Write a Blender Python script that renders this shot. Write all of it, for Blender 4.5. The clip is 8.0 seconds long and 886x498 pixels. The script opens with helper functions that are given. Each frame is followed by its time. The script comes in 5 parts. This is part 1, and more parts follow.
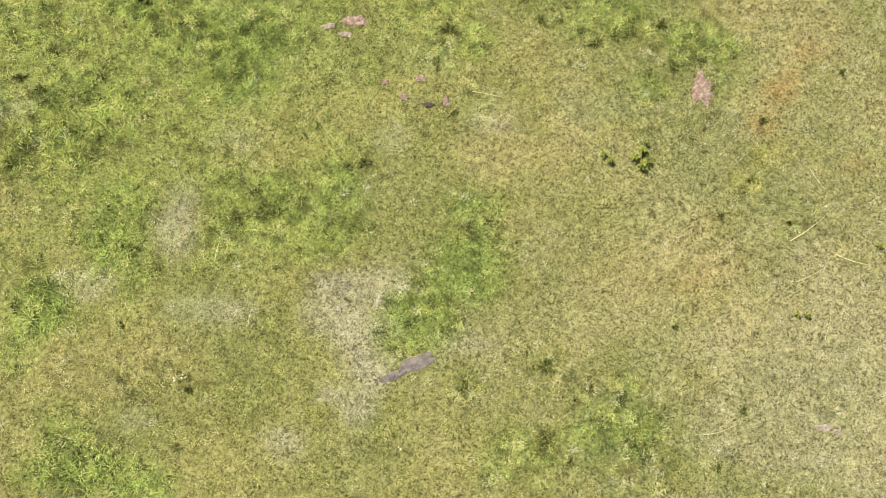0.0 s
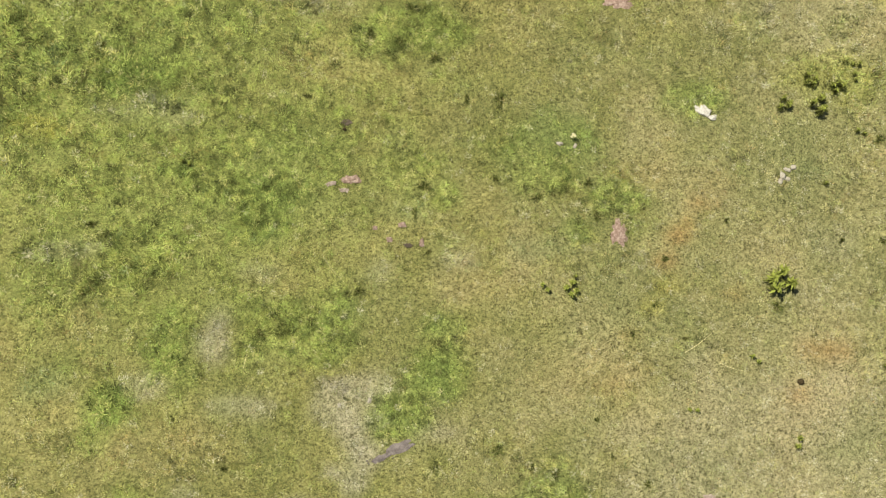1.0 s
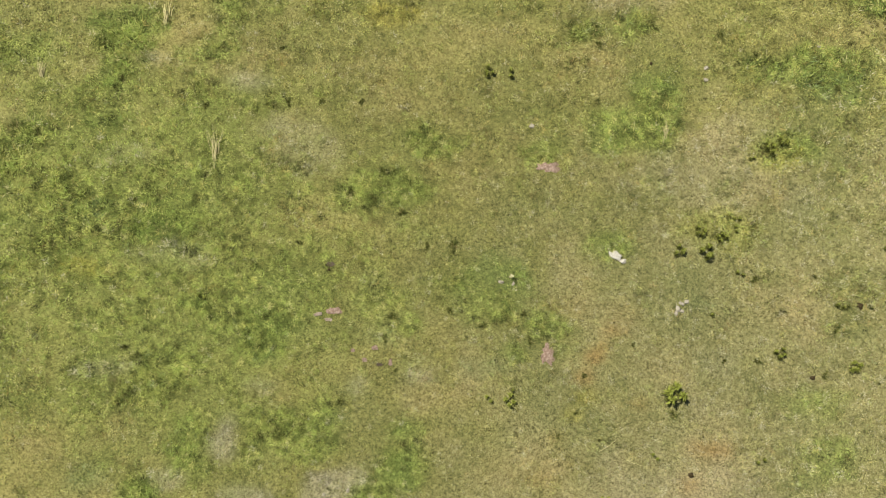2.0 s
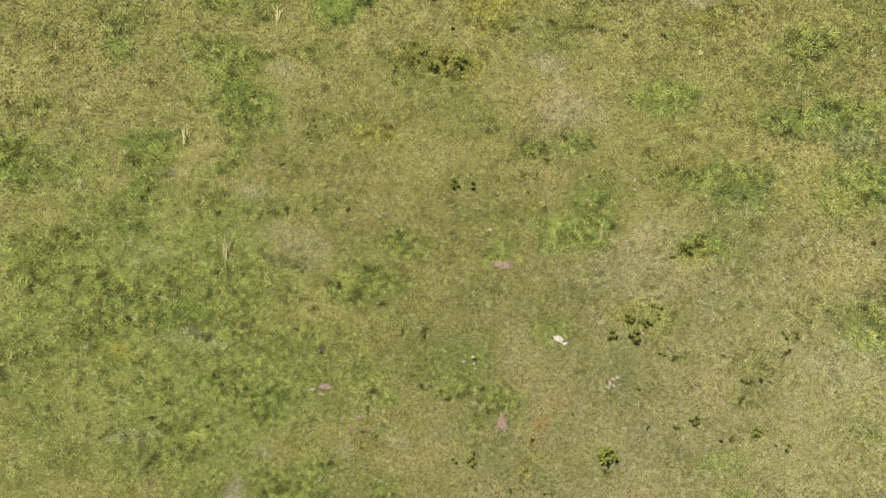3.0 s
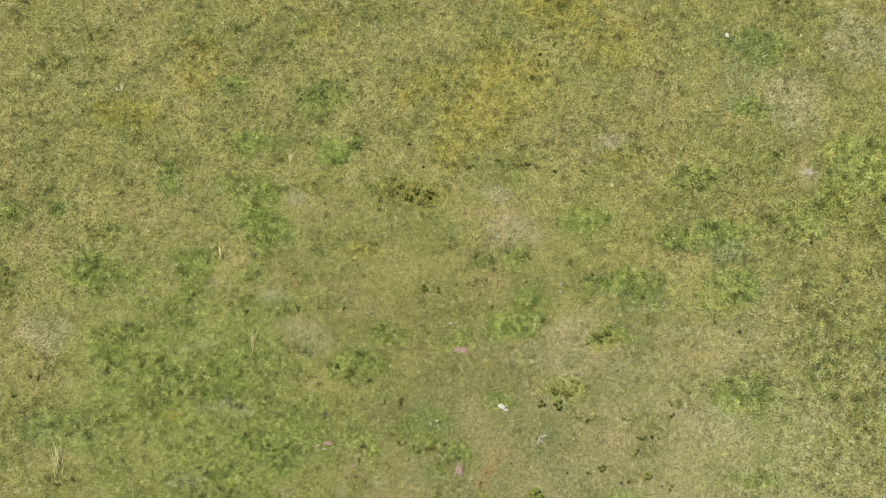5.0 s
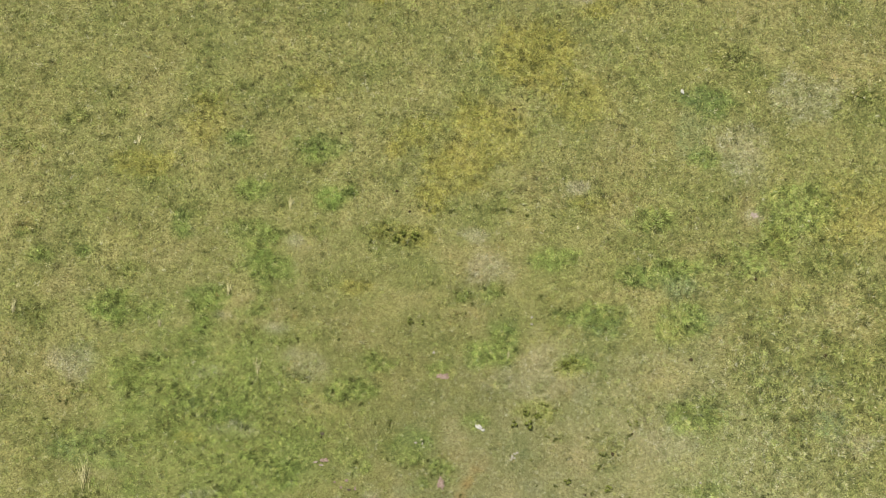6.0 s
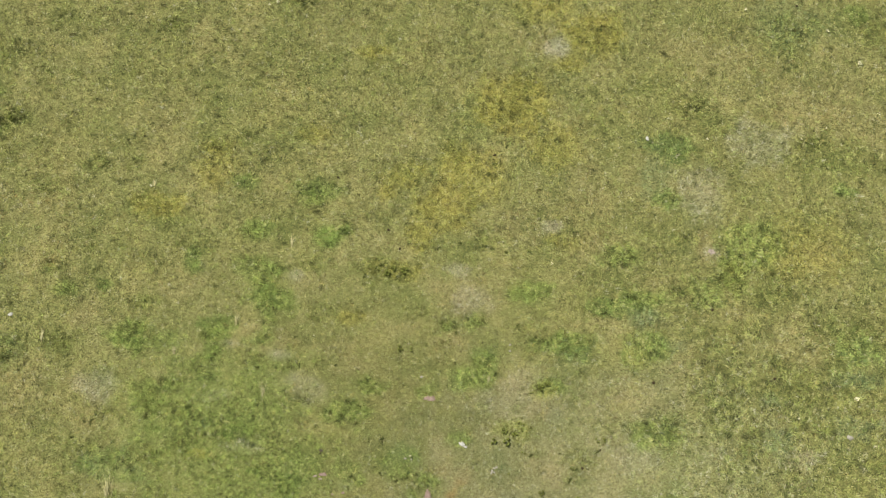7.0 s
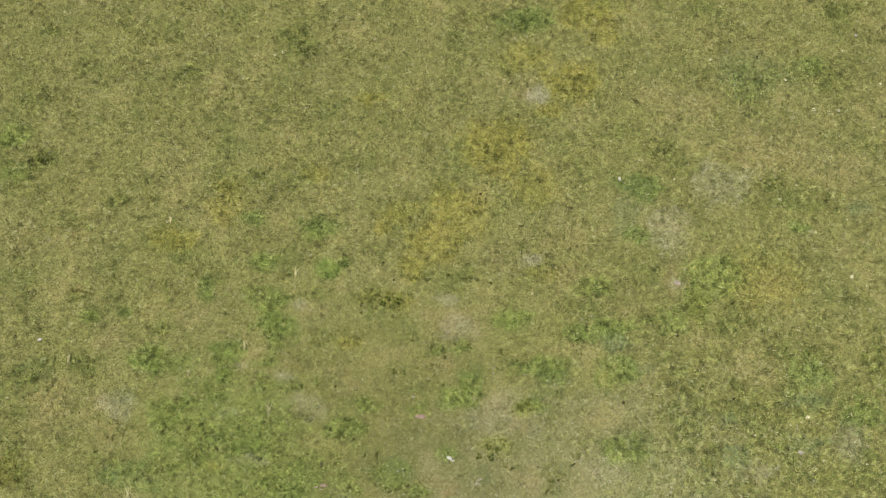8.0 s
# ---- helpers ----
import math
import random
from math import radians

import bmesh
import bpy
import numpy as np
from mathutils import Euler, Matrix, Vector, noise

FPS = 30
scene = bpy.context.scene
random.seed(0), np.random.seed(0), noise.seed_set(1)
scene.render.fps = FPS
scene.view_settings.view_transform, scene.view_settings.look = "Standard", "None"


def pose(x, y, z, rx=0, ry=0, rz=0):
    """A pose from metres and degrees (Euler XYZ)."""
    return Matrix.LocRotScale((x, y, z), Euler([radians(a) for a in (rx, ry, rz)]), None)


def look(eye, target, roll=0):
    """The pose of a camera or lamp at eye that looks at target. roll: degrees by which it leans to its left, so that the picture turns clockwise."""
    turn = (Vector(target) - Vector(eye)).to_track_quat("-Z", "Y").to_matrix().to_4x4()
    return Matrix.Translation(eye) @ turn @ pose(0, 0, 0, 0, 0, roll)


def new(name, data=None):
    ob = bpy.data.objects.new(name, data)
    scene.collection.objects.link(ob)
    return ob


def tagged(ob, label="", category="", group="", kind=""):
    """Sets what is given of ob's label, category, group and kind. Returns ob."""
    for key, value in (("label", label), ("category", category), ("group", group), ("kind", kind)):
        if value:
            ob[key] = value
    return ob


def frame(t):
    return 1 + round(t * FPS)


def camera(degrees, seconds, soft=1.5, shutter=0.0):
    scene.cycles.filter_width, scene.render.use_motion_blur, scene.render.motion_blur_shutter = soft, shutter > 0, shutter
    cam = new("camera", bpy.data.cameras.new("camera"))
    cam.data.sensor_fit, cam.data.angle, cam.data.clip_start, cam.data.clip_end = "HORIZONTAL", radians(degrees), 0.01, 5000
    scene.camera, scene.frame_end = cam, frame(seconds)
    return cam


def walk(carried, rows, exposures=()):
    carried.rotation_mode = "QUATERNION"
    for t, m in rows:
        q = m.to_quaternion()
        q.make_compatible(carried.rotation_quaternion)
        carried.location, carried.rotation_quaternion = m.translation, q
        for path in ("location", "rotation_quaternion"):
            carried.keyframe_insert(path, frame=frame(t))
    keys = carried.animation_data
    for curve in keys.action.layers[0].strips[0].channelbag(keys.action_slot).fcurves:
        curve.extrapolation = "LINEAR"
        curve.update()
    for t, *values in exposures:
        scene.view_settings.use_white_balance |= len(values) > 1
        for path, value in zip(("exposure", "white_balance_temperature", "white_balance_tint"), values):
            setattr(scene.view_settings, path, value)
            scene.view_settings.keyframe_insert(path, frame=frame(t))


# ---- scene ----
cam = camera(44.0, 8.0, soft=1.0)
PATH = [
    (0, (-2.640, -3.415, 13.601), (-2.7211, -3.0550, 11.6359), -4.13),
    (0.5, (-2.608, -3.030, 15.716), (-2.6742, -2.6623, 13.7508), -1.73),
    (1, (-2.544, -2.670, 18.006), (-2.6033, -2.2754, 16.0456), -0.11),
    (1.5, (-2.454, -2.332, 20.424), (-2.4998, -1.9027, 18.4717), 2.25),
    (2, (-2.340, -2.017, 22.932), (-2.3722, -1.5415, 20.9893), 4.63),
    (2.2, (-2.290, -1.897, 23.951), (-2.3161, -1.4087, 22.0120), 5.36),
    (3.3, (-1.973, -1.292, 29.633), (-1.9920, -0.7806, 27.6997), 6.16),
    (3.5, (-1.911, -1.192, 30.668), (-1.9302, -0.6820, 28.7342), 6.12),
    (4, (-1.752, -0.953, 33.245), (-1.7760, -0.4480, 31.3094), 5.65),
    (4.5, (-1.593, -0.729, 35.799), (-1.6159, -0.2270, 33.8628), 5.70),
    (4.7, (-1.531, -0.644, 36.813), (-1.5525, -0.1441, 34.8764), 5.70),
    (5.8, (-1.211, -0.212, 42.326), (-1.2236, 0.2840, 40.3885), 6.64),
    (6, (-1.160, -0.140, 43.321), (-1.1706, 0.3554, 41.3833), 6.83),
    (6.5, (-1.045, 0.033, 45.811), (-1.0512, 0.5280, 43.8733), 7.24),
    (7, (-0.952, 0.197, 48.323), (-0.9549, 0.6934, 46.3855), 7.64),
    (7.5, (-0.885, 0.353, 50.884), (-0.8843, 0.8504, 48.9466), 8.06),
    (8, (-0.849, 0.502, 53.527), (-0.8452, 0.9992, 51.5900), 8.50),
]
EXPOSURES = [(0.0, 0.70, 6430, 10), (0.5, 0.54, 6460, 10), (1.0, 0.47, 6480, 10), (2.2, 0.22, 6500, 10), (4.5, 0.20, 6260, 10), (6.0, 0.21, 6080, 10), (7.0, 0.15, 6060, 10), (8.0, 0.04, 6050, 10)]
walk(cam, [(t, look(eye, target, roll)) for t, eye, target, roll in PATH], EXPOSURES)

# ---- sky and sun ----
SUN_FROM = Vector((-0.44, 0.20, 1.15))
world = bpy.data.worlds.new("world")
scene.world = world
world.use_nodes = True
wn = world.node_tree.nodes
sky = wn.new("ShaderNodeTexSky")
sky.sky_type = "NISHITA"
sky.sun_disc = False
sky.sun_elevation = math.asin(SUN_FROM.normalized().z)
sky.sun_rotation = math.atan2(SUN_FROM.x, SUN_FROM.y)
wn["Background"].inputs["Strength"].default_value = 0.05
world.node_tree.links.new(sky.outputs["Color"], wn["Background"].inputs["Color"])
sun = new("sun", bpy.data.lights.new("sun", "SUN"))
sun.data.energy = 5.0
sun.data.angle = radians(0.53)
sun.data.color = (1.0, 0.965, 0.90)
sun.matrix_world = look(SUN_FROM * 60, (0, 0, 0))


# ---- materials ----
def material(name, rough=0.8, spec=0.3):
    m = bpy.data.materials.new(name)
    m.use_nodes = True
    b = m.node_tree.nodes["Principled BSDF"]
    b.inputs["Roughness"].default_value = rough
    b.inputs["Specular IOR Level"].default_value = spec
    return m, m.node_tree.nodes, m.node_tree.links, b


def noise_node(nodes, links, scale, detail=4.0, coords="Object"):
    tc = nodes.new("ShaderNodeTexCoord")
    n = nodes.new("ShaderNodeTexNoise")
    n.inputs["Scale"].default_value = scale
    n.inputs["Detail"].default_value = detail
    links.new(tc.outputs[coords], n.inputs["Vector"])
    return n


def ramp_node(nodes, links, source, stops):
    r = nodes.new("ShaderNodeValToRGB")
    while len(r.color_ramp.elements) < len(stops):
        r.color_ramp.elements.new(0.5)
    for e, (p, c) in zip(r.color_ramp.elements, stops):
        e.position, e.color = p, (*c, 1)
    links.new(source, r.inputs["Fac"])
    return r


def bump_node(nodes, links, height, b, strength, distance):
    n = nodes.new("ShaderNodeBump")
    n.inputs["Strength"].default_value = strength
    n.inputs["Distance"].default_value = distance
    links.new(height, n.inputs["Height"])
    links.new(n.outputs["Normal"], b.inputs["Normal"])


def mottled(name, dark, mid, light, scale, rough=0.85, spec=0.25, bump=0.5, distance=0.01):
    """A mineral or earthy surface: three tones at two scales, with relief."""
    m, n, l, b = material(name, rough, spec)
    coarse = noise_node(n, l, scale, 6)
    fine = noise_node(n, l, scale * 7, 3)
    mix = n.new("ShaderNodeMath")
    mix.operation = "MULTIPLY_ADD"
    mix.inputs[1].default_value = 0.45
    l.new(fine.outputs["Fac"], mix.inputs[0])
    half = n.new("ShaderNodeMath")
    half.operation = "MULTIPLY"
    half.inputs[1].default_value = 0.6
    l.new(coarse.outputs["Fac"], half.inputs[0])
    l.new(half.outputs[0], mix.inputs[2])
    r = ramp_node(n, l, mix.outputs[0], [(0.35, dark), (0.52, mid), (0.68, light)])
    l.new(r.outputs["Color"], b.inputs["Base Color"])
    bump_node(n, l, fine.outputs["Fac"], b, bump, distance)
    return m


def leafy(name, attribute="", colour=(0.1, 0.15, 0.04), shine=0.3, rough=0.6):
    """Leaf or blade: a colour that varies from piece to piece, partly shining through."""
    m, n, l, b = material(name, rough, 0.08)
    if attribute:
        a = n.new("ShaderNodeAttribute")
        a.attribute_name = attribute
        out = a.outputs["Color"]
    else:
        info = n.new("ShaderNodeObjectInfo")
        spots = noise_node(n, l, 25, 3)
        add = n.new("ShaderNodeMath")
        add.operation = "ADD"
        l.new(info.outputs["Random"], add.inputs[0])
        l.new(spots.outputs["Fac"], add.inputs[1])
        div = n.new("ShaderNodeMath")
        div.operation = "MULTIPLY"
        div.inputs[1].default_value = 0.5
        l.new(add.outputs[0], div.inputs[0])
        lo, hi = [c * 0.6 for c in colour], [c * 1.45 for c in colour]
        out = ramp_node(n, l, div.outputs[0], [(0.25, lo), (0.5, colour), (0.8, hi)]).outputs["Color"]
    l.new(out, b.inputs["Base Color"])
    t = n.new("ShaderNodeBsdfTranslucent")
    l.new(out, t.inputs["Color"])
    mix = n.new("ShaderNodeMixShader")
    mix.inputs["Fac"].default_value = shine
    l.new(b.outputs[0], mix.inputs[1])
    l.new(t.outputs[0], mix.inputs[2])
    l.new(mix.outputs[0], n["Material Output"].inputs["Surface"])
    return m


BLADE = leafy("grass_blade", "tint", shine=0.2)
# two leaf tones: weeds take the dark one low down as shade, the light on top
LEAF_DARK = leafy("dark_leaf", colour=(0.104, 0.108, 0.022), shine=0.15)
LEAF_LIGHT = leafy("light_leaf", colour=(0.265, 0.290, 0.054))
STRAW = leafy("straw", colour=(0.62, 0.545, 0.26), shine=0.15, rough=0.5)
PETAL = leafy("petal", colour=(0.72, 0.66, 0.40), shine=0.2)
POLLEN = leafy("pollen", colour=(0.62, 0.48, 0.10), shine=0.1)
DUNG = mottled("dung", (0.026, 0.018, 0.008), (0.055, 0.040, 0.018), (0.105, 0.080, 0.040), 5, 0.95, 0.05)
LIMESTONE = mottled("limestone", (0.26, 0.235, 0.17), (0.50, 0.46, 0.36), (0.72, 0.67, 0.55), 6, 0.85)
PALE_STONE = mottled("dusty_stone", (0.20, 0.17, 0.11), (0.34, 0.30, 0.21), (0.50, 0.45, 0.34), 12, 0.9)
SOIL_PINK = mottled("reddish_soil", (0.12, 0.068, 0.044), (0.275, 0.186, 0.130), (0.47, 0.37, 0.27), 30, 0.9, bump=0.9)
SOIL_CREAM = mottled("pale_soil", (0.15, 0.11, 0.075), (0.33, 0.255, 0.185), (0.54, 0.45, 0.34), 24, 0.9, bump=0.9)
SOIL_EARTH = mottled("dark_earth", (0.045, 0.034, 0.020), (0.095, 0.072, 0.045), (0.17, 0.135, 0.09), 20, 0.95, bump=0.9)
SOIL_GREY = mottled("grey_soil", (0.080, 0.064, 0.050), (0.150, 0.124, 0.102), (0.225, 0.190, 0.155), 8, 0.9, bump=0.7)


def turf_material():
    """Matted thatch: short fibres, moss and earth mixed at a few centimetres, hollows darkened as if shaded, tufts at a
    hand's width.
    """
    m, n, l, b = material("thatch", 0.9, 0.15)
    a = n.new("ShaderNodeAttribute")
    a.attribute_name = "tint"
    coords = n.new("ShaderNodeTexCoord")
    warp = n.new("ShaderNodeTexNoise")
    warp.inputs["Scale"].default_value = 14
    l.new(coords.outputs["Object"], warp.inputs["Vector"])
    bent = n.new("ShaderNodeVectorMath")
    bent.operation = "MULTIPLY_ADD"
    bent.inputs[1].default_value = (0.09, 0.09, 0.0)
    l.new(warp.outputs["Color"], bent.inputs[0])
    l.new(coords.outputs["Object"], bent.inputs[2])
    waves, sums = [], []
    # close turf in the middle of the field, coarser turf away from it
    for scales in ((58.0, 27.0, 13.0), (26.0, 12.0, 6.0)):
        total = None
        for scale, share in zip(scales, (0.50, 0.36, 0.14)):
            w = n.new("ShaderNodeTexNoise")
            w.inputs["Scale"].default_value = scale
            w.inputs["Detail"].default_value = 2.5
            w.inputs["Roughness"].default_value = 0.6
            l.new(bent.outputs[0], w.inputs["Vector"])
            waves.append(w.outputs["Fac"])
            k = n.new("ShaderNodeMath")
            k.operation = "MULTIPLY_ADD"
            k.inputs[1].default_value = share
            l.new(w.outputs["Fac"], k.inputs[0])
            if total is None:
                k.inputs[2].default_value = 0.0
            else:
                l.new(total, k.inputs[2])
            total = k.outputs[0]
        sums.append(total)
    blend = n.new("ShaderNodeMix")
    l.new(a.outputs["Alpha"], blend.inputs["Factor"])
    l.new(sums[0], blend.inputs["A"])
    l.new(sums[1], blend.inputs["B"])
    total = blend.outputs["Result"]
    # the low stops paint shade into the hollows of the thatch
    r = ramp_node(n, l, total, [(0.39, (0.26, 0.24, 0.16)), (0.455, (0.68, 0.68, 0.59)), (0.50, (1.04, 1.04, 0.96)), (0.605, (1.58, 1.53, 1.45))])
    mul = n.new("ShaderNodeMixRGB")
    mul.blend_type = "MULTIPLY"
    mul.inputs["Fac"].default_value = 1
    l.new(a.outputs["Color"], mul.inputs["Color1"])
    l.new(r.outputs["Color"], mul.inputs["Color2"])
    tufts = ramp_node(n, l, waves[2], [(0.34, (0.88, 0.88, 0.85)), (0.50, (1.0, 1.0, 1.0)), (0.66, (1.10, 1.09, 1.08))])
    again = n.new("ShaderNodeMixRGB")
    again.blend_type = "MULTIPLY"
    again.inputs["Fac"].default_value = 1
    l.new(mul.outputs["Color"], again.inputs["Color1"])
    l.new(tufts.outputs["Color"], again.inputs["Color2"])
    broad = n.new("ShaderNodeTexNoise")
    broad.inputs["Scale"].default_value = 0.45
    broad.inputs["Detail"].default_value = 6.0
    l.new(coords.outputs["Object"], broad.inputs["Vector"])
    swards = ramp_node(n, l, broad.outputs["Fac"], [(0.34, (0.74, 0.82, 0.70)), (0.50, (0.97, 0.98, 0.95)), (0.66, (1.16, 1.10, 1.12))])
    last = n.new("ShaderNodeMixRGB")
    last.blend_type = "MULTIPLY"
    last.inputs["Fac"].default_value = 1
    l.new(again.outputs["Color"], last.inputs["Color1"])
    l.new(swards.outputs["Color"], last.inputs["Color2"])
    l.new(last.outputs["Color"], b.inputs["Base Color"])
    bump_node(n, l, total, b, 0.8, 0.10)
    return m


THATCH = turf_material()

# ---- the lie of the field: maps of height and of what grows where, on a 4 cm raster ----
X0, Y0, STEP, NX, NY = -36.0, -14.0, 0.04, 1727, 1403
rng = np.random.default_rng(7)
GX, GY = np.meshgrid(X0 + STEP * np.arange(NX), Y0 + STEP * np.arange(NY))


def lumps(size):
    """Smooth noise from 0 to 1 with lumps of that size in metres."""
    k = size / STEP
    h, w = int(NY / k) + 3, int(NX / k) + 3
    g = rng.random((h, w))
    r, c = np.arange(NY) / k, np.arange(NX) / k
    i, j = r.astype(int), c.astype(int)
    u, v = (r - i)[:, None], (c - j)[None, :]
    u, v = u * u * (3 - 2 * u), v * v * (3 - 2 * v)
    top = g[np.ix_(i, j)] * (1 - v) + g[np.ix_(i, j + 1)] * v
    low = g[np.ix_(i + 1, j)] * (1 - v) + g[np.ix_(i + 1, j + 1)] * v
    return (top * (1 - u) + low * u).astype(np.float32)


def at(grid, x, y):
    i = np.clip(((np.asarray(y) - Y0) / STEP).round().astype(int), 0, NY - 1)
    j = np.clip(((np.asarray(x) - X0) / STEP).round().astype(int), 0, NX - 1)
    return grid[i, j]


FADE = np.clip(np.minimum.reduce([GX - X0, X0 + STEP * (NX - 1) - GX, GY - Y0, Y0 + STEP * (NY - 1) - GY]) / 4, 0, 1)
HEIGHT = (0.05 * (lumps(3.0) - 0.5) + 0.035 * (lumps(0.9) - 0.5) + 0.025 * (lumps(0.42) - 0.5) + 0.018 * (lumps(0.2) - 0.5)) * FADE
WARP_X = 0.5 * (lumps(0.8) - 0.5) + 0.35 * (lumps(0.3) - 0.5)
WARP_Y = 0.5 * (lumps(0.8) - 0.5) + 0.35 * (lumps(0.3) - 0.5)
RAGGED = 0.35 * lumps(0.6) + 0.35 * lumps(0.25) + 0.3 * lumps(0.12)
KINDS = ("lush", "clover", "dark", "blue", "yellow", "rust", "tan", "pale", "bare")
FIELD = {k: np.zeros((NY, NX), np.float32) for k in KINDS}


def patch(kind, x, y, rx, ry, angle, strength):
    """A patch of one growth: an ellipse with a ragged, fading edge."""
    reach = 1.9 * max(rx, ry) + 0.5
    j0, j1 = (max(0, int((x - reach - X0) / STEP)), min(NX, int((x + reach - X0) / STEP)))
    i0, i1 = (max(0, int((y - reach - Y0) / STEP)), min(NY, int((y + reach - Y0) / STEP)))
    s = np.s_[i0:i1, j0:j1]
    loose = min(1.0, 1.3 * min(rx, ry))
    dx, dy = GX[s] - x + loose * WARP_X[s], GY[s] - y + loose * WARP_Y[s]
    c, n = math.cos(radians(angle)), math.sin(radians(angle))
    d = np.sqrt(((dx * c + dy * n) / rx) ** 2 + ((dy * c - dx * n) / ry) ** 2)
    grown = np.clip((1.30 - d + 1.3 * (RAGGED[s] - 0.5)) / 0.75, 0, 1)
    FIELD[kind][s] = np.maximum(FIELD[kind][s], strength * grown * grown * (3 - 2 * grown))


def z_at(x, y):
    return float(at(HEIGHT, x, y))


patch("blue", -6.0, 0.7, 0.29, 0.15, 8, 0.50)
patch("blue", -4.3, -0.3, 0.22, 0.10, 8, 0.70)
patch("blue", -3.8, 1.5, 0.38, 0.23, 8, 0.40)
patch("blue", -1.5, 1.2, 0.45, 0.23, 8, 0.50)
patch("blue", -1.0, -3.1, 0.43, 0.14, 9, 0.40)
patch("blue", -10.5, 3.3, 0.73, 0.23, 9, 0.50)
patch("blue", 5.3, 8.8, 0.92, 0.47, 9, 0.60)
patch("blue", -9.3, -2.3, 0.48, 0.29, 8, 0.50)
patch("blue", -1.3, 3.1, 0.31, 0.17, 9, 0.60)
patch("blue", 2.9, 3.2, 0.32, 0.15, 9, 0.50)
patch("blue", 8.2, 10.7, 0.78, 0.48, 9, 0.90)
patch("blue", 8.7, 19.0, 1.03, 0.58, 9, 0.50)
patch("blue", -14.5, 1.0, 0.94, 0.47, 8, 0.60)
patch("blue", -12.9, 0.7, 0.90, 0.43, 8, 0.40)
patch("blue", 10.3, 6.0, 0.75, 0.56, 8, 0.35)
patch("blue", 9.9, 9.6, 0.58, 0.24, 8, 0.50)
patch("blue", 8.3, 17.6, 0.76, 1.36, 8, 0.55)
patch("blue", 14.2, 26.2, 1.97, 1.36, 9, 0.45)
patch("blue", 20.2, 19.6, 0.65, 0.37, 8, 0.80)
patch("blue", -19.5, 5.4, 0.97, 0.72, 8, 0.30)
patch("blue", -13.7, 1.2, 0.80, 0.79, 8, 0.40)
patch("blue", 14.7, 5.9, 0.83, 0.54, 8, 0.90)
patch("blue", 17.9, 10.4, 1.13, 0.79, 8, 0.40)
patch("blue", 18.2, 9.2, 1.02, 0.42, 8, 0.90)
patch("blue", 14.3, 7.8, 0.56, 0.41, 8, 0.80)
patch("blue", 18.2, 7.1, 1.17, 0.55, 8, 0.80)
patch("clover", -7.7, 1.7, 0.39, 0.14, 8, 0.90)
patch("clover", -6.1, 1.2, 0.31, 0.25, 8, 0.60)
patch("clover", -7.5, -1.2, 0.29, 0.40, 8, 1.00)
patch("clover", -4.7, -0.4, 0.30, 0.22, 8, 0.70)
patch("clover", -3.0, -0.4, 0.22, 0.15, 8, 0.60)
patch("clover", -2.9, -1.2, 0.31, 0.27, 9, 1.00)
patch("clover", -3.6, -2.0, 0.27, 0.20, 9, 0.90)
patch("clover", -8.2, -2.5, 0.34, 0.26, 9, 0.70)
patch("clover", -8.0, -2.3, 0.21, 0.14, 9, 0.70)
patch("clover", -7.2, -4.4, 0.29, 0.16, 9, 0.80)
patch("clover", -6.2, -4.3, 0.28, 0.13, 9, 0.70)
patch("clover", -8.9, 3.1, 0.51, 0.25, 9, 0.90)
patch("clover", -10.5, 5.4, 0.50, 0.24, 9, 0.60)
patch("clover", 1.4, 8.0, 0.53, 0.35, 9, 0.60)
patch("clover", 0.4, 6.5, 0.38, 0.17, 9, 0.50)
patch("clover", 3.7, 8.7, 0.51, 0.36, 9, 0.35)
patch("clover", 5.4, 8.8, 0.80, 0.38, 9, 0.50)
patch("clover", 5.9, 8.4, 0.26, 0.14, 9, 0.90)
patch("clover", -6.3, 0.8, 0.52, 0.33, 9, 0.70)
patch("clover", -2.9, -1.0, 0.30, 0.30, 8, 0.60)
patch("clover", -1.1, 3.2, 0.44, 0.35, 9, 0.80)
patch("clover", -6.1, 12.5, 0.82, 0.42, 9, 0.90)
patch("clover", -12.0, 10.5, 0.39, 0.53, 9, 0.70)
patch("clover", -15.7, 8.8, 0.38, 0.28, 9, 0.70)
patch("clover", -10.6, 7.8, 0.95, 0.36, 9, 0.80)
patch("clover", 8.9, 16.4, 0.61, 0.43, 9, 0.70)
patch("clover", 8.9, 19.0, 1.07, 0.58, 9, 0.55)
patch("clover", -14.1, 6.4, 0.67, 0.39, 8, 0.60)
patch("clover", -10.5, 6.5, 0.34, 0.31, 8, 1.00)
patch("clover", -12.1, 5.0, 0.44, 0.38, 8, 0.50)
patch("clover", -6.0, 1.4, 0.47, 0.47, 8, 0.80)
patch("clover", -1.4, 2.9, 0.44, 0.55, 8, 0.70)
patch("clover", 0.7, 6.7, 0.49, 0.38, 8, 0.40)
patch("clover", -7.0, 14.6, 1.14, 0.47, 8, 0.60)
patch("clover", -10.4, 14.5, 0.74, 0.36, 8, 0.70)
patch("clover", 1.9, 27.4, 1.67, 0.86, 9, 0.50)
patch("clover", 17.2, 27.2, 0.80, 0.59, 9, 0.60)
patch("clover", 17.1, 18.0, 0.59, 0.30, 8, 0.70)
patch("clover", -8.3, 9.2, 0.44, 0.73, 8, 0.60)
patch("clover", -1.8, 3.0, 0.70, 0.53, 8, 0.50)
patch("clover", 7.1, 11.0, 1.47, 0.40, 8, 0.80)
patch("clover", 9.1, 9.3, 0.73, 0.56, 8, 0.70)
patch("clover", 21.0, 8.9, 1.13, 0.83, 8, 0.80)
